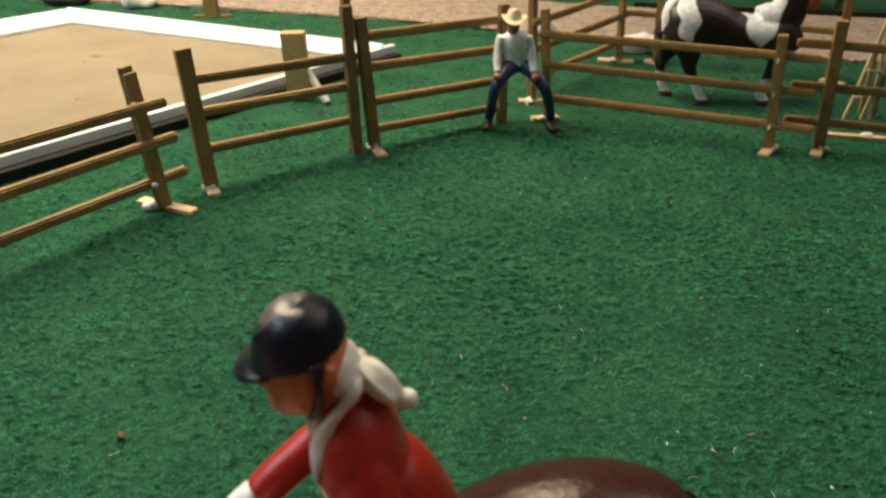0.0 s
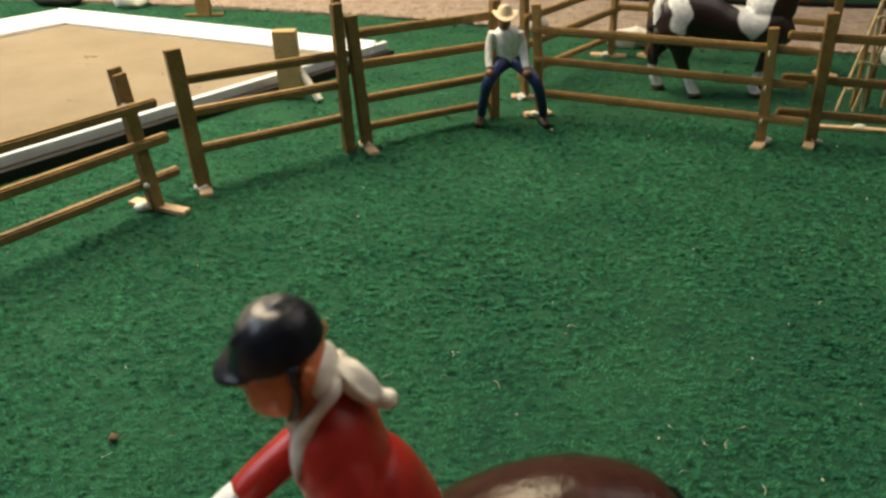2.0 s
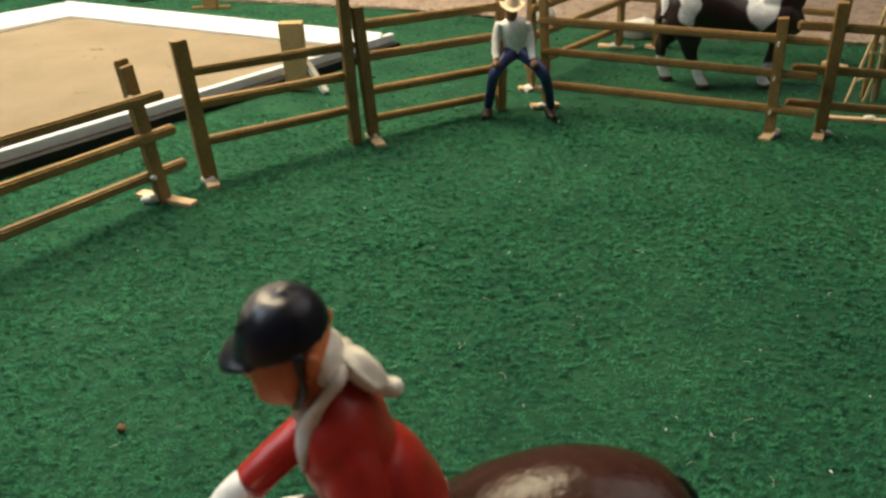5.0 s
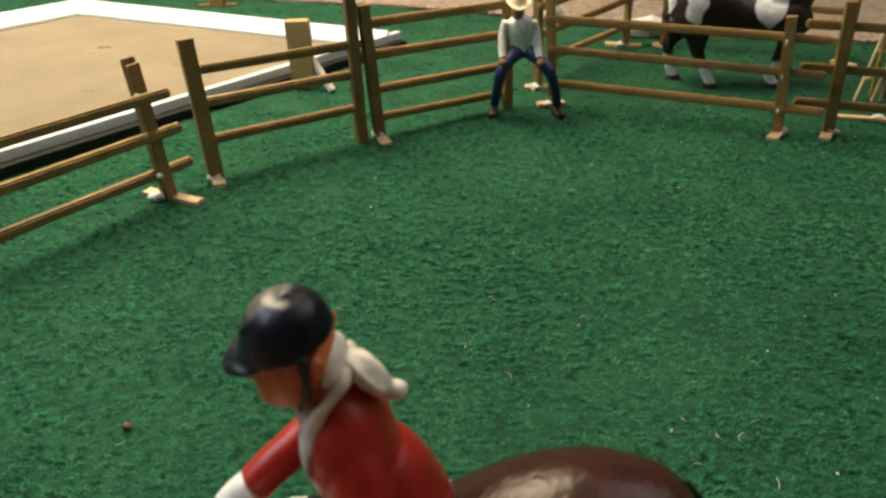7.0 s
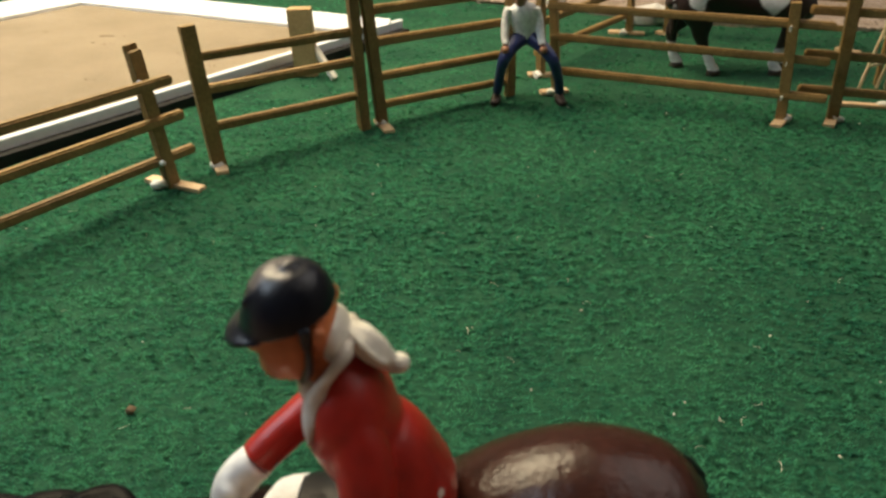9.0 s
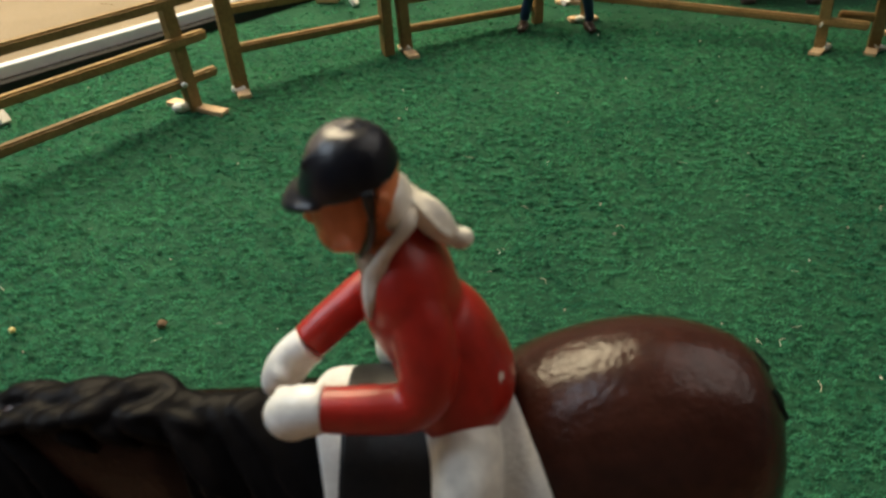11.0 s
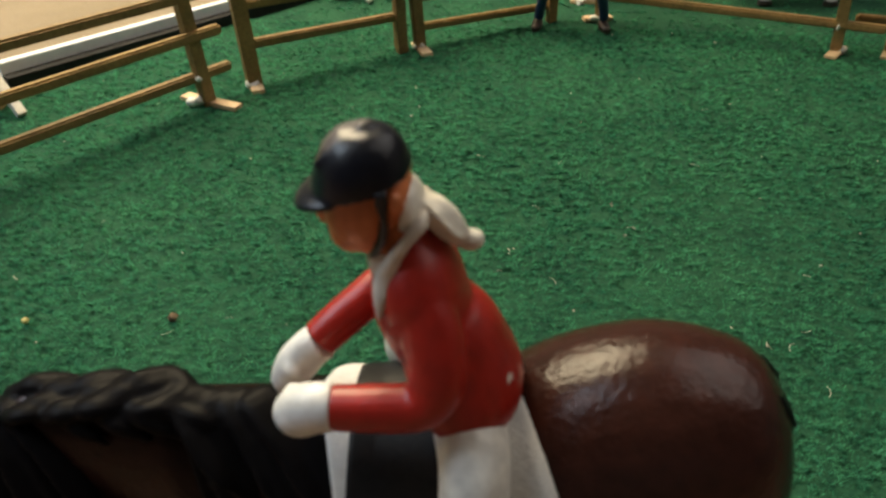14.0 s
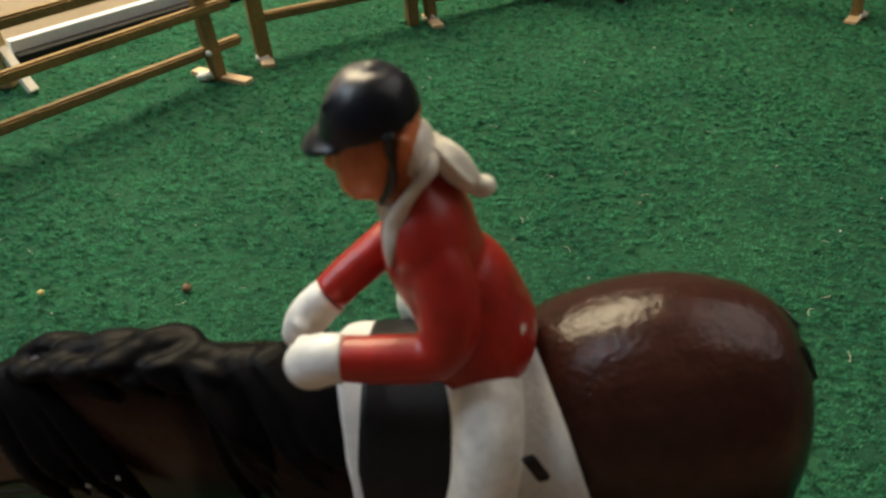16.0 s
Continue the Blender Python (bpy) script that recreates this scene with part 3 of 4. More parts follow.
def horse_body(neck, head, fore, hind):
    """A cast horse that faces +x, standing at z = 0: barrel, neck, head, legs, ears."""
    bm = bmesh.new()
    loft([(-0.0612, 0, 0.0835, 0.0060, 0.0080), (-0.0585, 0, 0.0828, 0.0152, 0.0172), (-0.0498, 0, 0.0836, 0.0212, 0.0244), (-0.0365, 0, 0.0860, 0.0234, 0.0268),
          (-0.025, 0, 0.0846, 0.0232, 0.0250), (-0.010, 0, 0.0778, 0.0226, 0.0222), (0.006, 0, 0.0735, 0.0224, 0.0215), (0.020, 0, 0.0720, 0.0214, 0.0215),
          (0.034, 0, 0.0725, 0.0188, 0.0220), (0.046, 0, 0.0740, 0.0155, 0.0205), (0.055, 0, 0.078, 0.007, 0.011)], bm, 5, 28)
    loft(neck, bm, 6, 22)
    loft(head, bm, 5, 18)
    for s in (-1, 1):
        for rows in hind[0 if s < 0 else 1], fore[0 if s < 0 else 1]:
            loft([(x, s * y, z, a, b) for x, y, z, a, b in rows], bm, 5, 16, up=(1, 0, 0))
    top = head[0]
    for s in (-1, 1):
        loft([(top[0], s * 0.0045, top[2] + 0.004, 0.0028, 0.002), (top[0] - 0.001, s * 0.006, top[2] + 0.012, 0.0026, 0.0014), (top[0] + 0.001, s * 0.0062, top[2] + 0.0185, 0.0004, 0.0004)], bm, 4, 10)
    return fused(bm, 0.0011, 9)


def leg_rows(kind, dx=0.0, lift=0.0):
    if kind == "hind":
        return [(-0.0425, 0.0120, 0.086, 0.0105, 0.0158), (-0.0435, 0.0135, 0.071, 0.0100, 0.0152), (-0.046 + dx * 0.3, 0.0135, 0.056, 0.0074, 0.0105), (-0.055 + dx * 0.7, 0.0130, 0.041, 0.0045, 0.0062),
                (-0.0545 + dx * 0.9, 0.0130, 0.026, 0.0034, 0.0040), (-0.052 + dx, 0.0130, 0.0135, 0.0039, 0.0044), (-0.0485 + dx, 0.0130, 0.0068, 0.0042, 0.0050), (-0.0475 + dx, 0.0130, 0.0, 0.0056, 0.0068)]
    return [(0.036, 0.0095, 0.078, 0.0070, 0.0120), (0.037, 0.0115, 0.066, 0.0072, 0.0100), (0.039 + dx * 0.3, 0.0120, 0.053, 0.0054, 0.0064), (0.041 + dx * 0.7, 0.0120, 0.037, 0.0047, 0.0052),
            (0.040 + dx * 0.9, 0.0120, 0.025, 0.0032, 0.0037), (0.039 + dx, 0.0120, 0.0135, 0.0038, 0.0043), (0.042 + dx, 0.0120, 0.0068, 0.0042, 0.0050), (0.043 + dx, 0.0120, 0.0, 0.0056, 0.0068)]


def lock(points, r, bm, flat=0.45):
    """One lock of mane or tail, thick in the middle."""
    n = len(points)
    loft([(*p, r * (0.45 + 0.7 * math.sin(math.pi * (0.15 + 0.8 * i / (n - 1)))) * (1 if i < n - 1 else 0.3), r * flat * (1 if i < n - 1 else 0.3)) for i, p in enumerate(points)], bm, 4, 8)


# the bay horse under the rider
BAY_X, BAY_Y = 0.0255, 0.1215
bay_m = pose(BAY_X, BAY_Y, 0, 0, 0, 180)
bay_neck = [(0.022, 0, 0.0720, 0.0140, 0.0205), (0.042, 0, 0.0700, 0.0140, 0.0245), (0.060, 0, 0.0690, 0.0126, 0.0250), (0.078, 0, 0.0655, 0.0114, 0.0296), (0.094, 0, 0.0610, 0.0110, 0.0300), (0.108, 0, 0.0580, 0.0098, 0.0260)]
bay_head = [(0.103, 0, 0.0640, 0.0098, 0.0230), (0.117, 0, 0.0570, 0.0095, 0.0195), (0.131, 0, 0.0540, 0.0070, 0.0092), (0.143, 0, 0.0440, 0.0058, 0.0070), (0.150, 0, 0.0375, 0.0050, 0.0058), (0.1535, 0, 0.0345, 0.002, 0.0024)]
bay = horse_body(bay_neck, bay_head, [leg_rows("fore", 0.004), leg_rows("fore", -0.004)], [leg_rows("hind", -0.004), leg_rows("hind", 0.005)])
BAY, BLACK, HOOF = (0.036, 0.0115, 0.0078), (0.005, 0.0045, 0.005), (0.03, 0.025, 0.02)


def bay_shaded_paint(p):
    # lower flank, shoulder and neck have shade painted in; black legs are coat colour
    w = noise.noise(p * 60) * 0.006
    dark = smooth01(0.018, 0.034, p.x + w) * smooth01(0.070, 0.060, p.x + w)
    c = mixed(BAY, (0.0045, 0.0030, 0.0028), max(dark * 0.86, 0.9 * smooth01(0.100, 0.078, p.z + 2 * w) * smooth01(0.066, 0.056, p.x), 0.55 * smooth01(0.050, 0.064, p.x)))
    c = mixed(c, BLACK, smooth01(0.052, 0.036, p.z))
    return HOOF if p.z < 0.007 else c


mane = bmesh.new()
rng = random.Random(11)
for i in range(62):
    u = 0.46 * i / 40 if i < 41 else 0.46 + 0.54 * (i - 40) / 21
    x = 0.024 + 0.084 * u
    zt = 0.0938 + 0.0026 * smooth01(0.15, 0.60, u) - 0.0085 * smooth01(0.62, 1.0, u) - 0.001 * math.sin(u * 21)
    if 0.46 < u < 0.86:
        y0, d = rng.uniform(-0.0040, 0.0060), rng.uniform(0.0006, 0.0020)
        lock([(x + 0.007, y0, zt - 0.0040), (x + 0.002, y0 + d, zt - 0.0008), (x - 0.004, y0 - d * 0.5, zt - 0.0016), (x - 0.010, y0 + d * 1.6, zt - 0.0024), (x - 0.016, y0 + d * 2.2, zt - 0.0062)], rng.uniform(0.0018, 0.0030), mane, 0.7)
        continue
    s = 1 if rng.random() < (1.0 if u < 0.46 else 0.85) else -1
    w = 0.0124 if u > 0.3 else 0.0142
    drop = rng.uniform(0.014, 0.036) if s > 0 else rng.uniform(0.010, 0.018)
    zt -= 0.0050 if s < 0 and u < 0.6 else (0.0022 if s < 0 else 0.0)
    sweep = rng.uniform(-0.022, -0.008)
    pts = [(x + 0.004, -0.001 * s, zt - 0.004), (x + 0.001, 0.002 * s, zt + rng.uniform(-0.0008, 0.0014)), (x + sweep * 0.4, w * 0.66 * s, zt - drop * 0.20), (x + sweep * 0.8, w * 1.10 * s, zt - drop * 0.6), (x + sweep * 1.2, w * 1.22 * s, zt - drop)]
    lock(pts, rng.uniform(0.0026, 0.0042), mane, 0.34)
mane = fused(mane, 0.00065, 2)
tail = bmesh.new()
for i in range(20):
    a = rng.uniform(-1, 1)
    y = 0.0070 * a - 0.001
    back = rng.uniform(0, 0.002)
    pts = [(-0.0425, y * 0.35, 0.1070 - abs(a) * 0.002), (-0.0508 - back * 0.4, y * 0.6, 0.1035), (-0.0542 - back * 0.4, y, 0.0950), (-0.0474 - back * 0.3, y, 0.070), (-0.0450 - back * 0.3, y * 1.3 + rng.uniform(-0.002, 0.002), 0.034 + rng.uniform(-0.006, 0.008))]
    lock(pts, rng.uniform(0.0034, 0.0050), tail, 0.85)
bay_horse = cast_figure("toy_horse", [(bay, bay_shaded_paint), (mane, BLACK, 1), (tail, BLACK, 1)], [M["coat"], M["hair"]], bay_m, (BAY_X, BAY_Y, 0))
tagged(bay_horse, "glossy dark bay toy horse with black mane and tail", "toy horse", "toy horses")

# the spotted horse behind the fence
pin_m = pose(0.2940, 0.704, 0) @ Matrix.Diagonal((1.10, 0.98, 0.85, 1))
pin_neck = [(0.020, 0, 0.085, 0.0125, 0.0185), (0.035, 0, 0.0905, 0.0125, 0.0205), (0.042, 0, 0.105, 0.0098, 0.0150), (0.044, 0, 0.124, 0.0084, 0.0118), (0.050, 0, 0.146, 0.0074, 0.0105)]
pin_head = [(0.053, 0, 0.156, 0.0076, 0.0098), (0.064, 0, 0.1535, 0.0083, 0.0108), (0.076, 0, 0.1465, 0.0064, 0.0080), (0.087, 0, 0.1390, 0.0055, 0.0063), (0.094, 0, 0.134, 0.0048, 0.0054), (0.0975, 0, 0.131, 0.002, 0.0024)]
pinto = horse_body(pin_neck, pin_head, [leg_rows("fore", -0.010), leg_rows("fore", 0.007)], [leg_rows("hind", 0.028), leg_rows("hind", 0.003)])
DARK, PALE = (0.019, 0.0095, 0.0092), (0.62, 0.64, 0.68)


def pinto_paint(p):
    w = noise.noise_vector(p * 55) * 0.006
    q = p + w
    pale = 0.0
    for cx, cz, rx, rz in ((-0.0440, 0.100, 0.0070, 0.029), (0.0170, 0.114, 0.0155, 0.048)):
        pale = max(pale, smooth01(1.06, 0.94, ((q.x - cx) / rx) ** 2 + ((q.z - cz) / rz) ** 2))
    pale = max(pale, smooth01(0.030, 0.027, q.z))
    return HOOF if p.z < 0.006 else mixed(DARK, PALE, pale)


ptail, pmane = bmesh.new(), bmesh.new()
for i in range(11):
    a = rng.uniform(-1, 1)
    y = 0.005 * a
    pts = [(-0.047, y * 0.3, 0.1100), (-0.0570, y * 0.7 - 0.003, 0.104), (-0.0585, y - 0.006, 0.084), (-0.0585, y * 1.3 - 0.006, 0.062), (-0.058, y * 1.2 - 0.005, 0.040 + rng.uniform(-0.005, 0.006))]
    lock(pts, rng.uniform(0.0026, 0.004), ptail, 0.7)
for i in range(18):
    u = i / 17
    c = Vector((0.036, 0, 0.130)).lerp(Vector((0.045, 0, 0.160)), u)
    s = 1 if rng.random() < 0.5 else -1
    lock([(c.x, 0, c.z - 0.003), (c.x - 0.001, 0.003 * s, c.z + 0.001), (c.x + 0.001, 0.007 * s, c.z - 0.005), (c.x + 0.002, 0.0095 * s, c.z - 0.011)], 0.003, pmane)
pinto_horse = cast_figure("toy_horse", [(pinto, pinto_paint), (ptail, lambda p: mixed(PALE, DARK, smooth01(0.082, 0.070, p.z))), (pmane, DARK)], M["pinto"], pin_m, (0.2940, 0.704, 0))
tagged(pinto_horse, "dark brown and white spotted toy horse standing on green carpet", "toy horse", "toy horses")

# ---- saddle and cloth on the bay horse ----
def barrel_at(x):
    """Centre height and half sizes of the bay horse's barrel at world x."""
    rows = [(-0.0480, 0.0828, 0.0212, 0.0240), (-0.0360, 0.0860, 0.0234, 0.0268), (-0.025, 0.0846, 0.0232, 0.0250), (-0.010, 0.0778, 0.0226, 0.0222),
            (0.006, 0.0735, 0.0224, 0.0215), (0.020, 0.0720, 0.0214, 0.0215), (0.034, 0.0725, 0.0188, 0.0220), (0.046, 0.0740, 0.0155, 0.0205)]
    X = BAY_X - x
    return [float(np.interp(X, [r[0] for r in rows], [r[k] for r in rows])) for k in (1, 2, 3)]


def drape(x_front, x_back, low, lift, thick, round_front, round_back, flare, lead=0.0, n=26):
    """A cloth laid over the barrel from side to side, its lower corners rounded; low: the angle below the spine."""
    bm = bmesh.new()
    grid = []
    for i in range(n + 1):
        u = i / n
        row = []
        for j in range(2 * n + 1):
            v = (j - n) / n
            # rounded lower corners
            e = 0.0
            if u < round_front:
                e = 1 - math.sqrt(max(0.0, 1 - ((round_front - u) / round_front) ** 2))
            if u > 1 - round_back:
                e = 1 - math.sqrt(max(0.0, 1 - ((u - 1 + round_back) / round_back) ** 2))
            a = v * (low - e * (0.80 if u < 0.5 else 0.55))
            # far side is shortened and narrowed to fit the camera's view
            x = x_front - lead * (1 - abs(v)) * (1 - u) + (x_back - flare * (1 - abs(v) if v < 0 else 1) - x_front) * u
            zc, ry, rz = barrel_at(x)
            ry *= 1 - 0.3 * max(0.0, v)
            row.append(bm.verts.new((x, BAY_Y + (ry + lift) * math.sin(a), zc + (rz + lift) * math.cos(a))))
        grid.append(row)
    for i in range(n):
        for j in range(2 * n):
            bm.faces.new((grid[i][j], grid[i][j + 1], grid[i + 1][j + 1], grid[i + 1][j]))
    bmesh.ops.recalc_face_normals(bm, faces=bm.faces)
    bmesh.ops.solidify(bm, geom=list(bm.faces), thickness=thick)
    return bm


saddle = thing("toy_saddle", (BAY_X, BAY_Y, 0.115), "black toy saddle over a white-edged cloth on the bay horse", "toy saddle")
part("saddle_cloth", drape(-0.0002, 0.0430, 1.95, 0.0023, -0.0009, 0.40, 0.30, 0.011, 0.007), M["cloth"], saddle, "white woven saddle cloth", True)
part("flap", drape(0.0008, 0.0300, 1.82, 0.0025, -0.0012, 0.40, 0.2, 0.004, 0.001), M["leather"], saddle, "black saddle flap", True)
bm = loft([(-0.001, BAY_Y, 0.0945, 0.0034, 0.0020), (0.003, BAY_Y, 0.0952, 0.0048, 0.0026), (0.010, BAY_Y, 0.0945, 0.0070, 0.0030), (0.022, BAY_Y, 0.0985, 0.0100, 0.0045), (0.0290, BAY_Y, 0.1025, 0.0095, 0.0036), (0.0312, BAY_Y, 0.1050, 0.0060, 0.0016)])
part("seat", fused(bm, 0.0008, 6), M["leather"], saddle, "", True)
for s in (-1, 1):
    y = BAY_Y + s * 0.0252
    # black bar added where the cloth has a dark cutout
    if s < 0:
        part("girth_strap", bar((0.031, y + 0.0006 * s, 0.0985), (0.0343, y + 0.0006 * s, 0.0925), 0.0012, 0.0024, bevel=0.0003), M["leather"], saddle, "black bar in place of the dark slot in the cloth")
    bm = bmesh.new()
    loft([(0.019, BAY_Y + s * 0.0262, 0.088, 0.0012, 0.0007), (0.0185, BAY_Y + s * 0.0285, 0.068, 0.0012, 0.0007), (0.0185, BAY_Y + s * 0.0285, 0.052, 0.0012, 0.0007)], bm, 3, 8)
    part("stirrup_leather", bm, M["leather"], saddle, "", True)

bridle = thing("toy_bridle", (-0.04, BAY_Y, 0.085), "thin black toy bridle reins with pale rings on the bay horse", "toy bridle")
for s in (-1, 1):
    part("rein", loft([(-0.0530, BAY_Y + s * 0.0146, 0.0705, 0.0005, 0.0008), (-0.0640, BAY_Y + s * 0.0136, 0.0650, 0.0005, 0.0008), (-0.0800, BAY_Y + s * 0.0118, 0.0590, 0.0005, 0.0008), (-0.0990, BAY_Y + s * 0.0095, 0.0520, 0.0005, 0.0008)], None, 5, 8), M["leather"], bridle, "", True)
    for x, z in ((-0.0530, 0.0705), (-0.0600, 0.0675)):
        part("ring", ball((x, BAY_Y + s * 0.0149, z), (0.0007, 0.0004, 0.0006), seg=10), M["stone"], bridle, "pale rein ring", True)

# ---- the rider figure ----
RED, SKIN, CREAM, GLOVE, NAVY, HAIR, BOOT = (0.35, 0.0150, 0.0080), (0.62, 0.190, 0.068), (0.66, 0.60, 0.52), (0.80, 0.79, 0.76), (0.004, 0.005, 0.010), (0.84, 0.79, 0.69), (0.010, 0.009, 0.009)
RY = 0.1195
jacket = bmesh.new()
loft([(0.0222, RY, 0.1028, 0.0148, 0.0108), (0.0220, RY, 0.1060, 0.0150, 0.0110), (0.0205, RY, 0.1110, 0.0132, 0.0104), (0.0184, RY, 0.1160, 0.0112, 0.0100), (0.0152, RY, 0.1205, 0.0106, 0.0089), (0.0138, RY, 0.1250, 0.0116, 0.0086),
      (0.0131, RY, 0.1295, 0.0118, 0.0080), (0.0127, RY, 0.1335, 0.0098, 0.0066), (0.0122, RY, 0.1372, 0.0060, 0.0044), (0.0122, RY, 0.1392, 0.0040, 0.0032)], jacket, 5, 28, up=(1, 0, 0))
loft([(0.0138, RY - 0.0062, 0.1300, 0.0044), (0.0164, RY - 0.0094, 0.1240, 0.0052), (0.0174, RY - 0.0132, 0.1170, 0.0049), (0.0148, RY - 0.0149, 0.1127, 0.0044), (0.0070, RY - 0.0152, 0.1117, 0.0042), (-0.0006, RY - 0.0150, 0.1112, 0.0040)], jacket, 5, 18)
loft([(0.0115, RY + 0.0080, 0.1322, 0.0047), (0.0108, RY + 0.0118, 0.1250, 0.0047), (0.0082, RY + 0.0116, 0.1202, 0.0044), (0.0035, RY + 0.0078, 0.1177, 0.0041), (-0.0020, RY + 0.0042, 0.1142, 0.0039), (-0.0060, RY + 0.0017, 0.1110, 0.0038)], jacket, 5, 18)
jacket = fused(jacket, 0.00055, 4)
gloves = bmesh.new()
loft([(-0.0002, RY - 0.0150, 0.1112, 0.0042, 0.0044), (-0.0032, RY - 0.0150, 0.1110, 0.0043, 0.0047), (-0.0058, RY - 0.0146, 0.1096, 0.0042, 0.0049), (-0.0078, RY - 0.0140, 0.1070, 0.0035, 0.0042), (-0.0088, RY - 0.0134, 0.1046, 0.0018, 0.0024)], gloves, 4, 18)
loft([(-0.0056, RY + 0.0018, 0.1110, 0.0038, 0.0039), (-0.0082, RY + 0.0010, 0.1088, 0.0037, 0.0041), (-0.0106, RY + 0.0002, 0.1058, 0.0036, 0.0042), (-0.0126, RY - 0.0006, 0.1022, 0.0029, 0.0034), (-0.0135, RY - 0.0010, 0.0996, 0.0013, 0.0016)], gloves, 4, 18)
ball((-0.0070, RY - 0.0118, 0.1108), (0.0028, 0.0018, 0.0018), gloves, (0, 30, 0), seg=12)
ball((-0.0102, RY - 0.0026, 0.1068), (0.0026, 0.0018, 0.0018), gloves, (0, 40, 0), seg=12)
gloves = fused(gloves, 0.0005, 3)
legs = bmesh.new()
for s in (-1, 1):
    if s < 0:
        rows = [(0.0230, 0.0065, 0.1000, 0.0072, 0.0080), (0.0243, 0.0160, 0.0985, 0.0066, 0.0072), (0.0240, 0.0225, 0.0890, 0.0062, 0.0068), (0.0220, 0.0250, 0.0760, 0.0056, 0.0060), (0.0225, 0.0258, 0.0660, 0.0050, 0.0054)]
    else:
        rows = [(0.0200, 0.0065, 0.1000, 0.0070, 0.0075), (0.0125, 0.0160, 0.0975, 0.0062, 0.0064), (0.0086, 0.0222, 0.0910, 0.0054, 0.0056), (0.0140, 0.0250, 0.0770, 0.0054, 0.0056), (0.0225, 0.0258, 0.0660, 0.0050, 0.0054)]
    loft([(x, RY + s * y, z, a, b) for x, y, z, a, b in rows], legs, 5, 16)
legs = fused(legs, 0.0007, 5)
boots = bmesh.new()
for s in (-1, 1):
    loft([(0.0222, RY + s * 0.0258, 0.0690, 0.0054, 0.0058), (0.0235, RY + s * 0.0265, 0.0560, 0.0050, 0.0054), (0.0245, RY + s * 0.0268, 0.0450, 0.0038, 0.0042), (0.0225, RY + s * 0.0268, 0.0390, 0.0040, 0.0040), (0.0150, RY + s * 0.0270, 0.0365, 0.0038, 0.0030), (0.0090, RY + s * 0.0272, 0.0360, 0.0020, 0.0016)], boots, 5, 14)
boots = fused(boots, 0.0008, 4)
skin = bmesh.new()
ball((0.0047, RY, 0.1430), (0.0066, 0.0063, 0.0086), skin, (0, -8, 0))
ball((0.0026, RY, 0.1390), (0.0040, 0.0045, 0.0046), skin)
ball((0.0098, RY, 0.1455), (0.0032, 0.0062, 0.0060), skin)
loft([(0.0092, RY, 0.1340, 0.0042), (0.0082, RY, 0.1410, 0.0044)], skin, 3, 14)
ball((-0.0020, RY, 0.1412), (0.0014, 0.0012, 0.0018), skin, seg=10)
for s in (-1, 1):
    ball((0.0108, RY + s * 0.0066, 0.1474), (0.0015, 0.0010, 0.0022), skin, seg=10)
skin = fused(skin, 0.0005, 3)
hair = bmesh.new()
ball((0.0120, RY, 0.1436), (0.0028, 0.0058, 0.0046), hair)
loft([(0.0122, RY, 0.1436, 0.0020), (0.0142, RY + 0.0002, 0.1433, 0.0019), (0.0162, RY + 0.0006, 0.1419, 0.0027), (0.0183, RY + 0.0008, 0.1394, 0.0028), (0.0200, RY + 0.0010, 0.1373, 0.0022), (0.0212, RY + 0.0010, 0.1360, 0.0016), (0.0224, RY + 0.0010, 0.1361, 0.0019), (0.0234, RY + 0.0010, 0.1369, 0.0017), (0.0240, RY + 0.0010, 0.1375, 0.0007)], hair, 5, 14)
for k in range(5):
    q = (k - 2) * 0.0011
    loft([(0.0146, RY + q * 0.6, 0.1448, 0.0005), (0.0168, RY + q * 1.3, 0.1440 - abs(q) * 0.4, 0.0006), (0.0192, RY + q * 1.3, 0.1409 - abs(q) * 0.4, 0.0006), (0.0208, RY + q * 0.7, 0.1380, 0.0005)], hair, 4, 8)
hair = fused(hair, 0.00045, 2)
helmet = bmesh.new()
loft([(0.0048, RY, 0.1425, 0.0081, 0.0088), (0.0050, RY, 0.1455, 0.0083, 0.0086), (0.0052, RY, 0.1487, 0.0084, 0.0083), (0.0054, RY, 0.1518, 0.0078, 0.0074), (0.0056, RY, 0.1546, 0.0062, 0.0060), (0.0057, RY, 0.1564, 0.0040, 0.0042), (0.0057, RY, 0.1571, 0.0016, 0.0018)], helmet, 5, 36, up=(1, 0, 0))
cut = Vector((-0.31, 0, 1)).normalized()
bmesh.ops.bisect_plane(helmet, geom=helmet.verts[:] + helmet.edges[:] + helmet.faces[:], plane_co=(0.0031, RY, 0.1476), plane_no=cut, clear_inner=True)
bmesh.ops.holes_fill(helmet, edges=helmet.edges)
# the peak, a rounded tongue that bends down at its rim
loft([(0.0012, RY, 0.1470, 0.0080, 0.0014), (-0.0022, RY, 0.1460, 0.0072, 0.0014), (-0.0046, RY, 0.1448, 0.0052, 0.0012), (-0.0061, RY, 0.1439, 0.0022, 0.0007)], helmet, 5, 20)
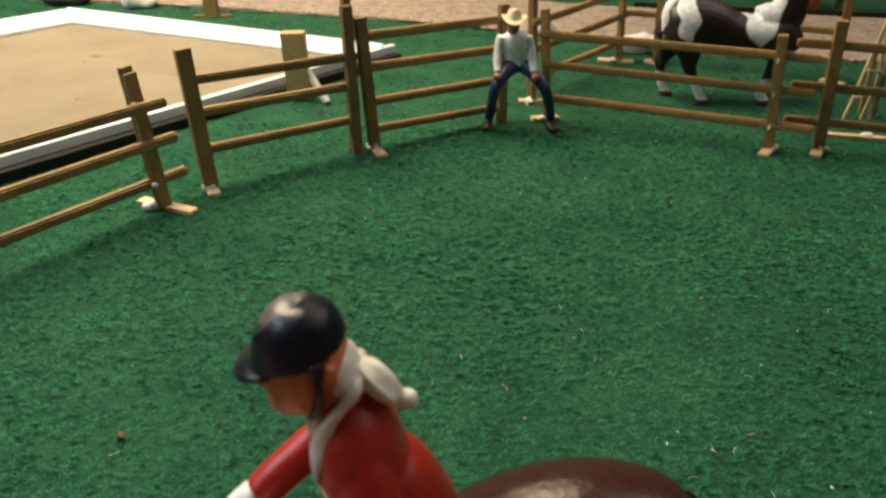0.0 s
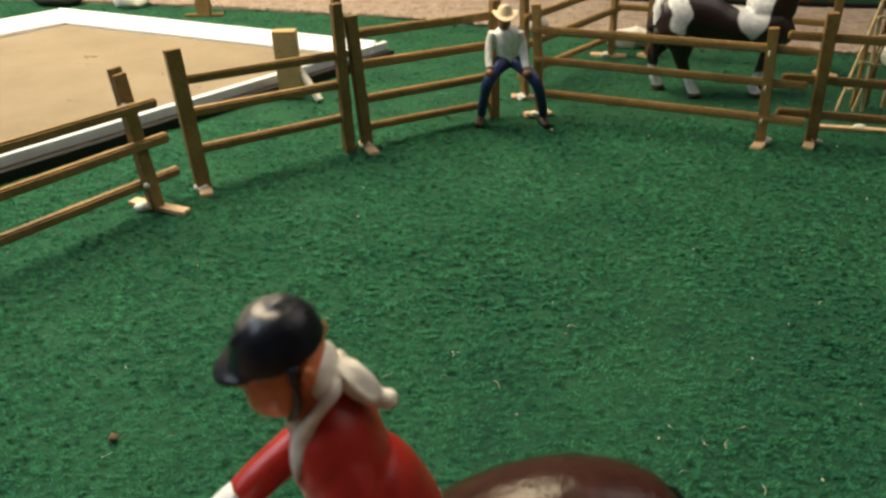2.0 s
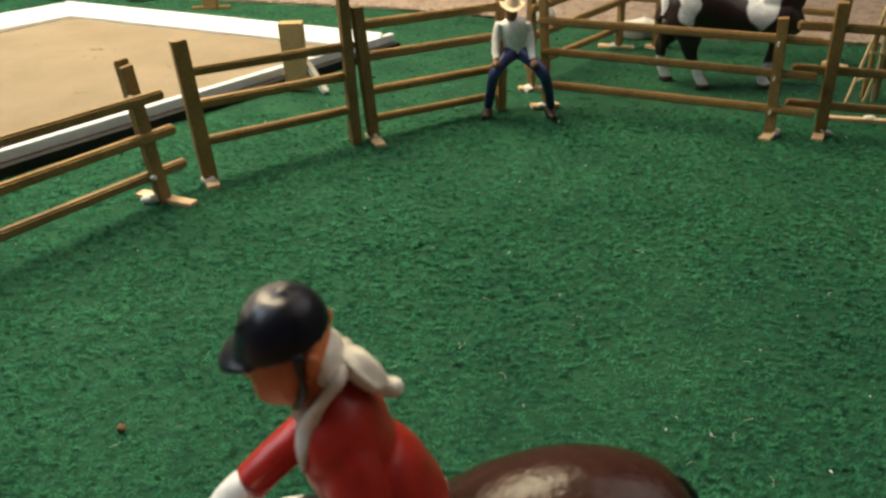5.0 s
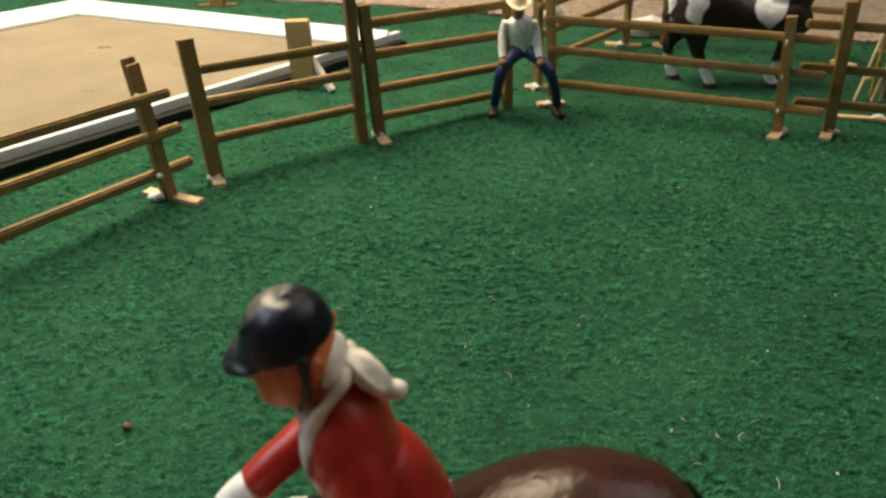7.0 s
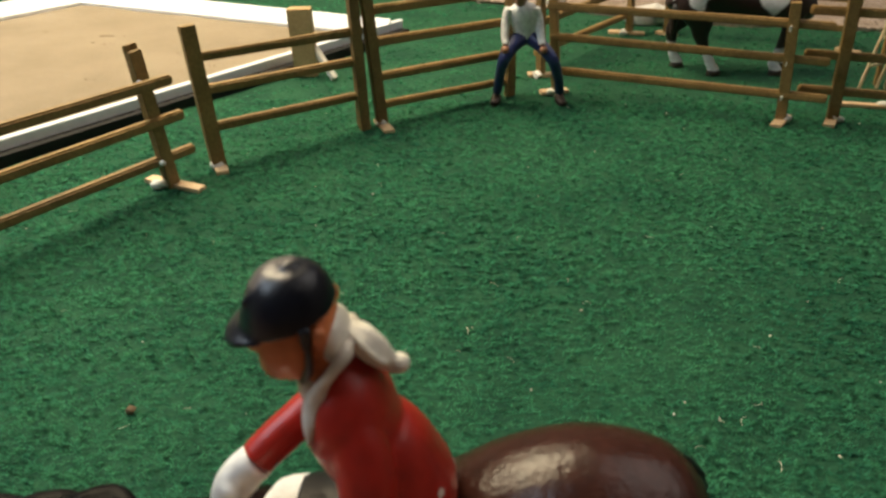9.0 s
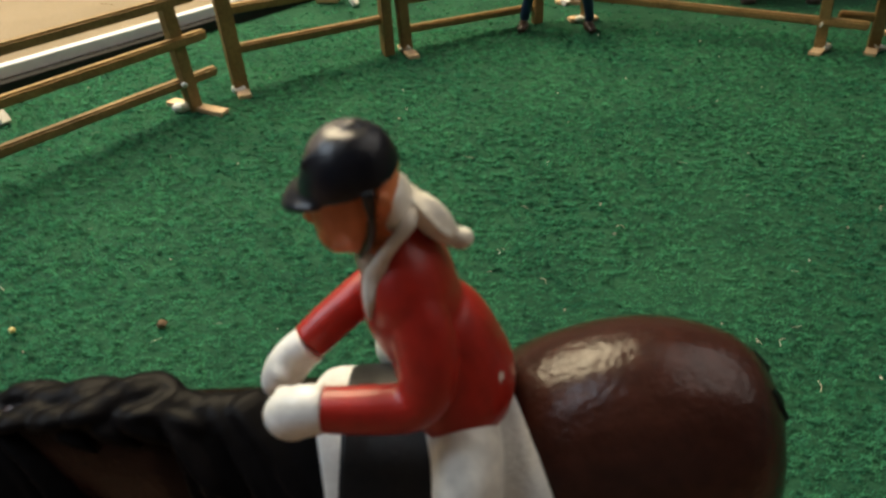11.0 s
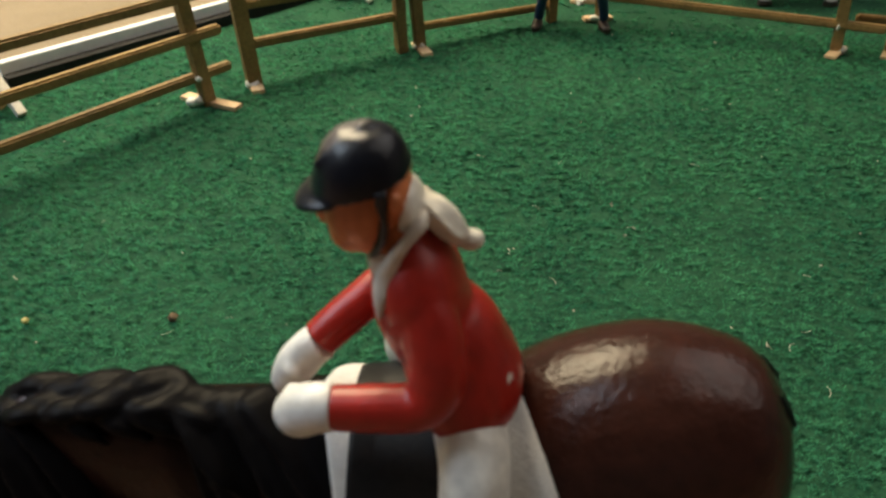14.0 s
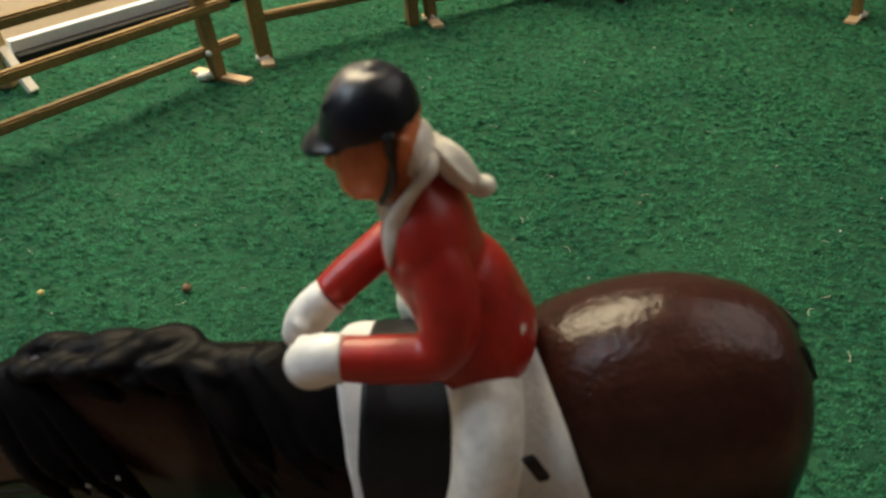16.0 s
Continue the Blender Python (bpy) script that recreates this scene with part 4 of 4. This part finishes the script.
# raised crown panel and button
for s in (-0.0040, 0.0040):
    arc = []
    for k in range(7):
        u = k / 6
        arc.append((-0.0018 + 0.0070 * u + 0.0010 * u * u, RY + s * (1 - 0.25 * u), 0.1520 + 0.0046 * math.sin(u * 1.5), 0.0005, 0.0005))
    loft(arc, helmet, 4, 8)
ball((0.0057, RY, 0.1572), (0.0016, 0.0016, 0.0007), helmet, seg=10)
helmet = fused(helmet, 0.0005, 3)
strap = bmesh.new()
for s in (-1, 1):
    loft([(0.0086, RY + s * 0.0074, 0.1500, 0.0006, 0.0010), (0.0089, RY + s * 0.0072, 0.1453, 0.0006, 0.0010), (0.0083, RY + s * 0.0064, 0.1405, 0.0006, 0.0010), (0.0060, RY + s * 0.0030, 0.1352, 0.0005, 0.0008)], strap, 4, 8)
collar = bmesh.new()
for s in (-1, 1):
    loft([(0.0150, RY + s * 0.0018, 0.1432, 0.0012, 0.0008), (0.0143, RY + s * 0.0050, 0.1428, 0.0013, 0.0009), (0.0120, RY + s * 0.0066, 0.1402, 0.0011, 0.0009), (0.0100, RY + s * 0.0068, 0.1370, 0.0013, 0.0010), (0.0086, RY + s * 0.0072, 0.1336, 0.0018, 0.0010), (0.0080, RY + s * 0.0090, 0.1304, 0.0012, 0.0008), (0.0078, RY + s * 0.0098, 0.1272, 0.0003, 0.0005)], collar, 5, 12, up=(0, 1, 0))
ball((0.0080, RY, 0.1335), (0.0034, 0.0050, 0.0050), collar, seg=14)


def jacket_paint(p):
    """Red, with two small pale marks on the skirt."""
    for x, z, r in ((0.0298, 0.1122, 0.0003), (0.0301, 0.1116, 0.0004)):
        if (p.x - x) ** 2 + (p.z - z) ** 2 < r * r and p.y < RY:
            return CREAM
    return RED


def helmet_paint(p):
    """Black, with a grey patch over the crown's front."""
    w = noise.noise(p * 420) * 0.0010
    return mixed(NAVY, (0.115, 0.100, 0.095), smooth01(0.1538, 0.1548, p.z + w) * smooth01(0.0040, 0.0032, abs(p.y - RY) + w) * smooth01(0.0062, 0.0052, p.x + w * 2))


rider = cast_figure("rider_figurine", [(jacket, jacket_paint), (gloves, GLOVE), (legs, (0.70, 0.67, 0.60)), (boots, BOOT), (skin, SKIN), (hair, HAIR), (helmet, helmet_paint, 1), (strap, NAVY), (collar, CREAM)],
                    [M["figure"], M["gloss"]], base=(0.0225, RY, 0.1))
tagged(rider, "toy rider in red jacket and black helmet on bay horse", "toy figure")

# ---- the seated farm-hand figure by the fence ----
CX, CY = 0.090, 0.6165
SHIRT, JEAN, FACE, STRAW = (0.74, 0.73, 0.71), (0.016, 0.026, 0.10), (0.27, 0.125, 0.065), (0.70, 0.58, 0.40)
shirt = bmesh.new()
loft([(CX - 0.001, CY, 0.0545, 0.0090, 0.0070), (CX - 0.002, CY - 0.001, 0.0640, 0.0102, 0.0078), (CX - 0.004, CY - 0.003, 0.0740, 0.0106, 0.0080), (CX - 0.0055, CY - 0.004, 0.0800, 0.0102, 0.0068), (CX - 0.0062, CY - 0.0045, 0.0835, 0.0050, 0.0042)], shirt, 5, 20, up=(0, 1, 0))
for s in (-1, 1):
    loft([(CX - 0.005 + s * 0.0100, CY - 0.004, 0.0795, 0.0042), (CX - 0.0045 + s * 0.0128, CY - 0.004, 0.0700, 0.0040), (CX - 0.004 + s * 0.0142, CY - 0.0085, 0.0595, 0.0034), (CX - 0.003 + s * 0.0145, CY - 0.0135, 0.0525, 0.0029)], shirt, 5, 12)
shirt = fused(shirt, 0.0008, 5)
jeans = bmesh.new()
for s in (-1, 1):
    loft([(CX + s * 0.004, CY, 0.0560, 0.0078, 0.0078), (CX + s * 0.0125, CY - 0.010, 0.0500, 0.0056, 0.0056), (CX + 0.001 + s * 0.0200, CY - 0.0160, 0.0405, 0.0048, 0.0048), (CX + 0.003 + s * 0.0240, CY - 0.0080, 0.0240, 0.0041, 0.0041), (CX + 0.004 + s * 0.0262, CY - 0.002, 0.0100, 0.0040, 0.0040)], jeans, 5, 14)
jeans = fused(jeans, 0.0008, 4)
shoes = bmesh.new()
for s in (-1, 1):
    loft([(CX + 0.004 + s * 0.0262, CY + 0.003, 0.0045, 0.0040, 0.0045), (CX + 0.004 + s * 0.0272, CY - 0.004, 0.0035, 0.0044, 0.0035), (CX + 0.004 + s * 0.0290, CY - 0.0105, 0.0025, 0.0030, 0.0024)], shoes, 4, 12)
face = bmesh.new()
ball((CX - 0.0070, CY - 0.0065, 0.0872), (0.0050, 0.0056, 0.0066), face)
loft([(CX - 0.0062, CY - 0.0045, 0.0815, 0.0036), (CX - 0.0066, CY - 0.0055, 0.0860, 0.0034)], face, 3, 12)
for s in (-1, 1):
    ball((CX - 0.003 + s * 0.0152, CY - 0.0165, 0.0500), (0.0034, 0.0040, 0.0032), face, seg=12)
hat = bmesh.new()
bmesh.ops.create_uvsphere(hat, u_segments=28, v_segments=10, radius=1, matrix=pose(CX - 0.0070, CY - 0.0075, 0.0945, 8, 0, 0) @ Matrix.Diagonal((0.0104, 0.0110, 0.0010, 1)))
for v in hat.verts:
    u = (v.co.x - (CX - 0.0070)) / 0.0104
    v.co.z += 0.0040 * u * u
loft([(CX - 0.0070, CY - 0.0065, 0.0935, 0.0066, 0.0074), (CX - 0.0070, CY - 0.0058, 0.0980, 0.0058, 0.0068), (CX - 0.0070, CY - 0.0050, 0.1020, 0.0044, 0.0060), (CX - 0.0070, CY - 0.0048, 0.1028, 0.0016, 0.0030)], hat, 4, 16, up=(0, 1, 0))
hat = fused(hat, 0.0006, 3)
bmesh.ops.translate(hat, verts=hat.verts, vec=(0.0, 0.0, -0.0022))
farmhand = cast_figure("farmhand_figurine", [(shirt, SHIRT), (jeans, JEAN), (shoes, (0.035, 0.02, 0.014)), (face, FACE), (hat, STRAW)], M["figure"], base=(CX, CY, 0))
tagged(farmhand, "toy farmhand in straw hat and white shirt leaning on fence", "toy figure")


# ---- stones and small things of the background ----
def rock(name, c, r, material, label, seed):
    bm = bmesh.new()
    bmesh.ops.create_icosphere(bm, subdivisions=4, radius=1, matrix=Matrix.Translation(c) @ Matrix.Diagonal((*r, 1)))
    for v in bm.verts:
        q = v.co * 60 + Vector((seed, 0, 0))
        v.co += noise.noise_vector(q) * r[2] * 0.28 + noise.noise_vector(q * 4) * r[2] * 0.06
        v.co.z = max(v.co.z, 0.0005)
    return tagged(part(name, bm, material, None, "", True), label, "stone", "stones by the path")


rock("stone", (-0.492, 1.068, 0.008), (0.032, 0.018, 0.013), M["darkstone"], "dark mossy stone by the gravel path", 3)
rock("stone", (-0.390, 1.060, 0.010), (0.024, 0.016, 0.016), M["stone"], "pale grey stone lying by the sand arena", 7)
rock("stone", (0.252, 0.872, 0.008), (0.030, 0.014, 0.013), M["stone"], "pale grey stone at the gravel path's rim", 12)
rock("stone", (0.152, 0.955, 0.008), (0.016, 0.012, 0.011), M["stone"], "small pale stone on the gravel path", 17)
rock("stone", (0.530, 0.800, 0.012), (0.026, 0.016, 0.018), M["stone"], "pale grey stone beside the fence", 23)

# a brown upright with a white tag beyond the arena
tagpost = thing("marker_post", (-0.276, 1.009, 0), "brown wooden marker post with a white tag", "marker post")
part("post", bar((-0.276, 1.009, 0.0), (-0.278, 1.009, 0.075), 0.012, 0.018, bevel=0.0008), M["wood"], tagpost)
part("tag", bar((-0.287, 1.0015, 0.030), (-0.287, 1.0015, 0.060), 0.0012, 0.014, bevel=0.0003), M["white"], tagpost, "white card tag")
part("foot", bar((-0.300, 1.004, 0.0016), (-0.252, 1.012, 0.0016), 0.009, 0.003), M["wood"], tagpost)

# a frame of thin straw sticks behind the fence
frame_jump = thing("stick_jump", (0.39, 0.63, 0), "rickety jump frame of thin straw-coloured sticks on pale base bars", "jump")
part("base_bar", bar((0.352, 0.612, 0.0018), (0.418, 0.600, 0.0018), 0.006, 0.0032), M["palewood"], frame_jump, "bare pale base bar")
for x, dx in ((0.389, 0.013), (0.404, 0.015), (0.412, -0.010)):
    part("stick", bar((x, 0.652, 0.001), (x + dx, 0.652, 0.098), 0.0026, 0.0026, bevel=0.0005), M["twine"], frame_jump)
for z, d in ((0.022, 0.006), (0.047, -0.004), (0.066, 0.005), (0.084, 0.003)):
    part("rung", bar((0.389 + z * 0.13, 0.6495, z), (0.409 + z * 0.14, 0.6495, z + d), 0.0022, 0.0022, bevel=0.0004), M["twine"], frame_jump)
for x in (0.408, 0.420, 0.436, 0.450):
    part("picket", bar((x, 0.662, 0.001), (x - 0.004, 0.662, 0.080 + 0.004 * math.sin(x * 900)), 0.003, 0.0034, bevel=0.0005), M["palewood"] if x > 0.43 else M["wood"], frame_jump)
part("cross_bar", bar((0.395, 0.6665, 0.062), (0.470, 0.660, 0.064), 0.004, 0.005, bevel=0.0006), M["palewood"], frame_jump, "bare pale cross bar")
part("glue", ball((0.387, 0.607, 0.0036), (0.0055, 0.0032, 0.0022), seg=12), M["glue"], frame_jump, "white lump of dried glue", True)

# beyond the path: an orange tub, a far rail
tub = thing("plastic_tub", (0.548, 1.128, 0), "small orange plastic tub on the far green", "tub")
part("body", loft([(0.548, 1.128, 0.0, 0.0224), (0.548, 1.128, 0.004, 0.0248), (0.548, 1.128, 0.028, 0.0295), (0.548, 1.128, 0.031, 0.0313), (0.548, 1.128, 0.033, 0.0301)], None, 4, 28), M["orange"], tub, "", True)
part("rim", loft([(0.548, 1.128, 0.0325, 0.0319), (0.548, 1.128, 0.0350, 0.0324), (0.548, 1.128, 0.0360, 0.0309)], None, 4, 28), M["black"], tub, "black rim", True)
tagged(part("path_edging", bar((0.30, 1.108, 0.003), (0.95, 1.030, 0.003), 0.006, 0.012, bevel=0.001), M["black"]), "thin black strip along the far side of the gravel path", "edging", kind="structure")
far = thing("toy_fence", (0.62, 1.13, 0), "golden-brown stick fence panel far beyond the gravel path", "fence", "fence panels round the paddock")
for x in (0.60, 0.76):
    part("post", bar((x, 1.12, 0), (x, 1.12, 0.09), 0.006, 0.008), M["wood"], far)
for z in (0.022, 0.05, 0.078):
    part("rail", bar((0.585, 1.114, z), (0.78, 1.114, z), 0.005, 0.006), M["wood"], far)


# ---- litter on the carpet ----
def speck(name, c, r, material, label, seed):
    bm = bmesh.new()
    bmesh.ops.create_icosphere(bm, subdivisions=3, radius=1, matrix=Matrix.Translation(c) @ Matrix.Diagonal((*r, 1)))
    for v in bm.verts:
        v.co += noise.noise_vector(v.co * 700 + Vector((seed, 0, 0))) * r[0] * 0.5
    return tagged(part(name, bm, material, None, "", True), label, "litter")


speck("seed", (-0.1030, 0.2455, 0.0022), (0.0020, 0.0018, 0.0018), M["seed"], "small brown seed lying on the green carpet", 1)
speck("bead", (-0.1635, 0.2395, 0.0022), (0.0015, 0.0015, 0.0014), M["yellow"], "small yellow bead lying on the green carpet", 2)
rng = random.Random(5)
spots = [(0.186, 0.403), (0.124, 0.246), (0.183, 0.299), (0.096, 0.318), (-0.107, 0.382), (-0.117, 0.505), (0.224, 0.499), (0.142, 0.243), (0.066, 0.260), (0.212, 0.327), (-0.054, 0.244), (0.126, 0.6)]
spots += [(rng.uniform(-0.24, 0.36), rng.uniform(0.2, 0.62)) for _ in range(34)]
bm = bmesh.new()
for x, y in spots:
    r = rng.uniform(0.0003, 0.00075)
    bmesh.ops.create_icosphere(bm, subdivisions=1, radius=1, matrix=pose(x, y, 0.0022, rng.uniform(0, 90), 0, rng.uniform(0, 180)) @ Matrix.Diagonal((r * rng.uniform(0.8, 1.8), r, r * 0.7, 1)))
tagged(part("crumbs", bm, M["crumb"]), "scattered pale crumbs on the green carpet", "litter", kind="stuff")
bm = bmesh.new()
for _ in range(34):
    x, y, a = rng.uniform(-0.22, 0.3), rng.uniform(0.2, 0.5), rng.uniform(0, 6.28)
    l, k = rng.uniform(0.002, 0.006), rng.uniform(-1.2, 1.2)
    loft([(x + l * u * math.cos(a + k * u), y + l * u * math.sin(a + k * u), 0.0020 + 0.0006 * math.sin(u * 3), 0.00008, 0.00008) for u in (0, 0.35, 0.7, 1.0)], bm, 3, 5)
tagged(part("straw_fibres", bm, M["crumb"]), "loose pale fibres curled on the green carpet", "litter", kind="stuff")

bm = bmesh.new()
for x, y, n in ((-0.335, 0.800, 14), (-0.33, 0.775, 6), (-0.24, 0.745, 5), (-0.30, 0.66, 3), (-0.2, 0.70, 4), (-0.42, 0.82, 4)):
    for _ in range(n):
        r = rng.uniform(0.0004, 0.0011)
        bmesh.ops.create_icosphere(bm, subdivisions=1, radius=1, matrix=Matrix.Translation((x + rng.gauss(0, 0.006), y + rng.gauss(0, 0.004), 0.0040)) @ Matrix.Diagonal((r * 1.5, r, r * 0.6, 1)))
tagged(part("dirt_crumbs", bm, M["seed"]), "few dark dirt crumbs lying on the tan sand", "litter", kind="stuff")
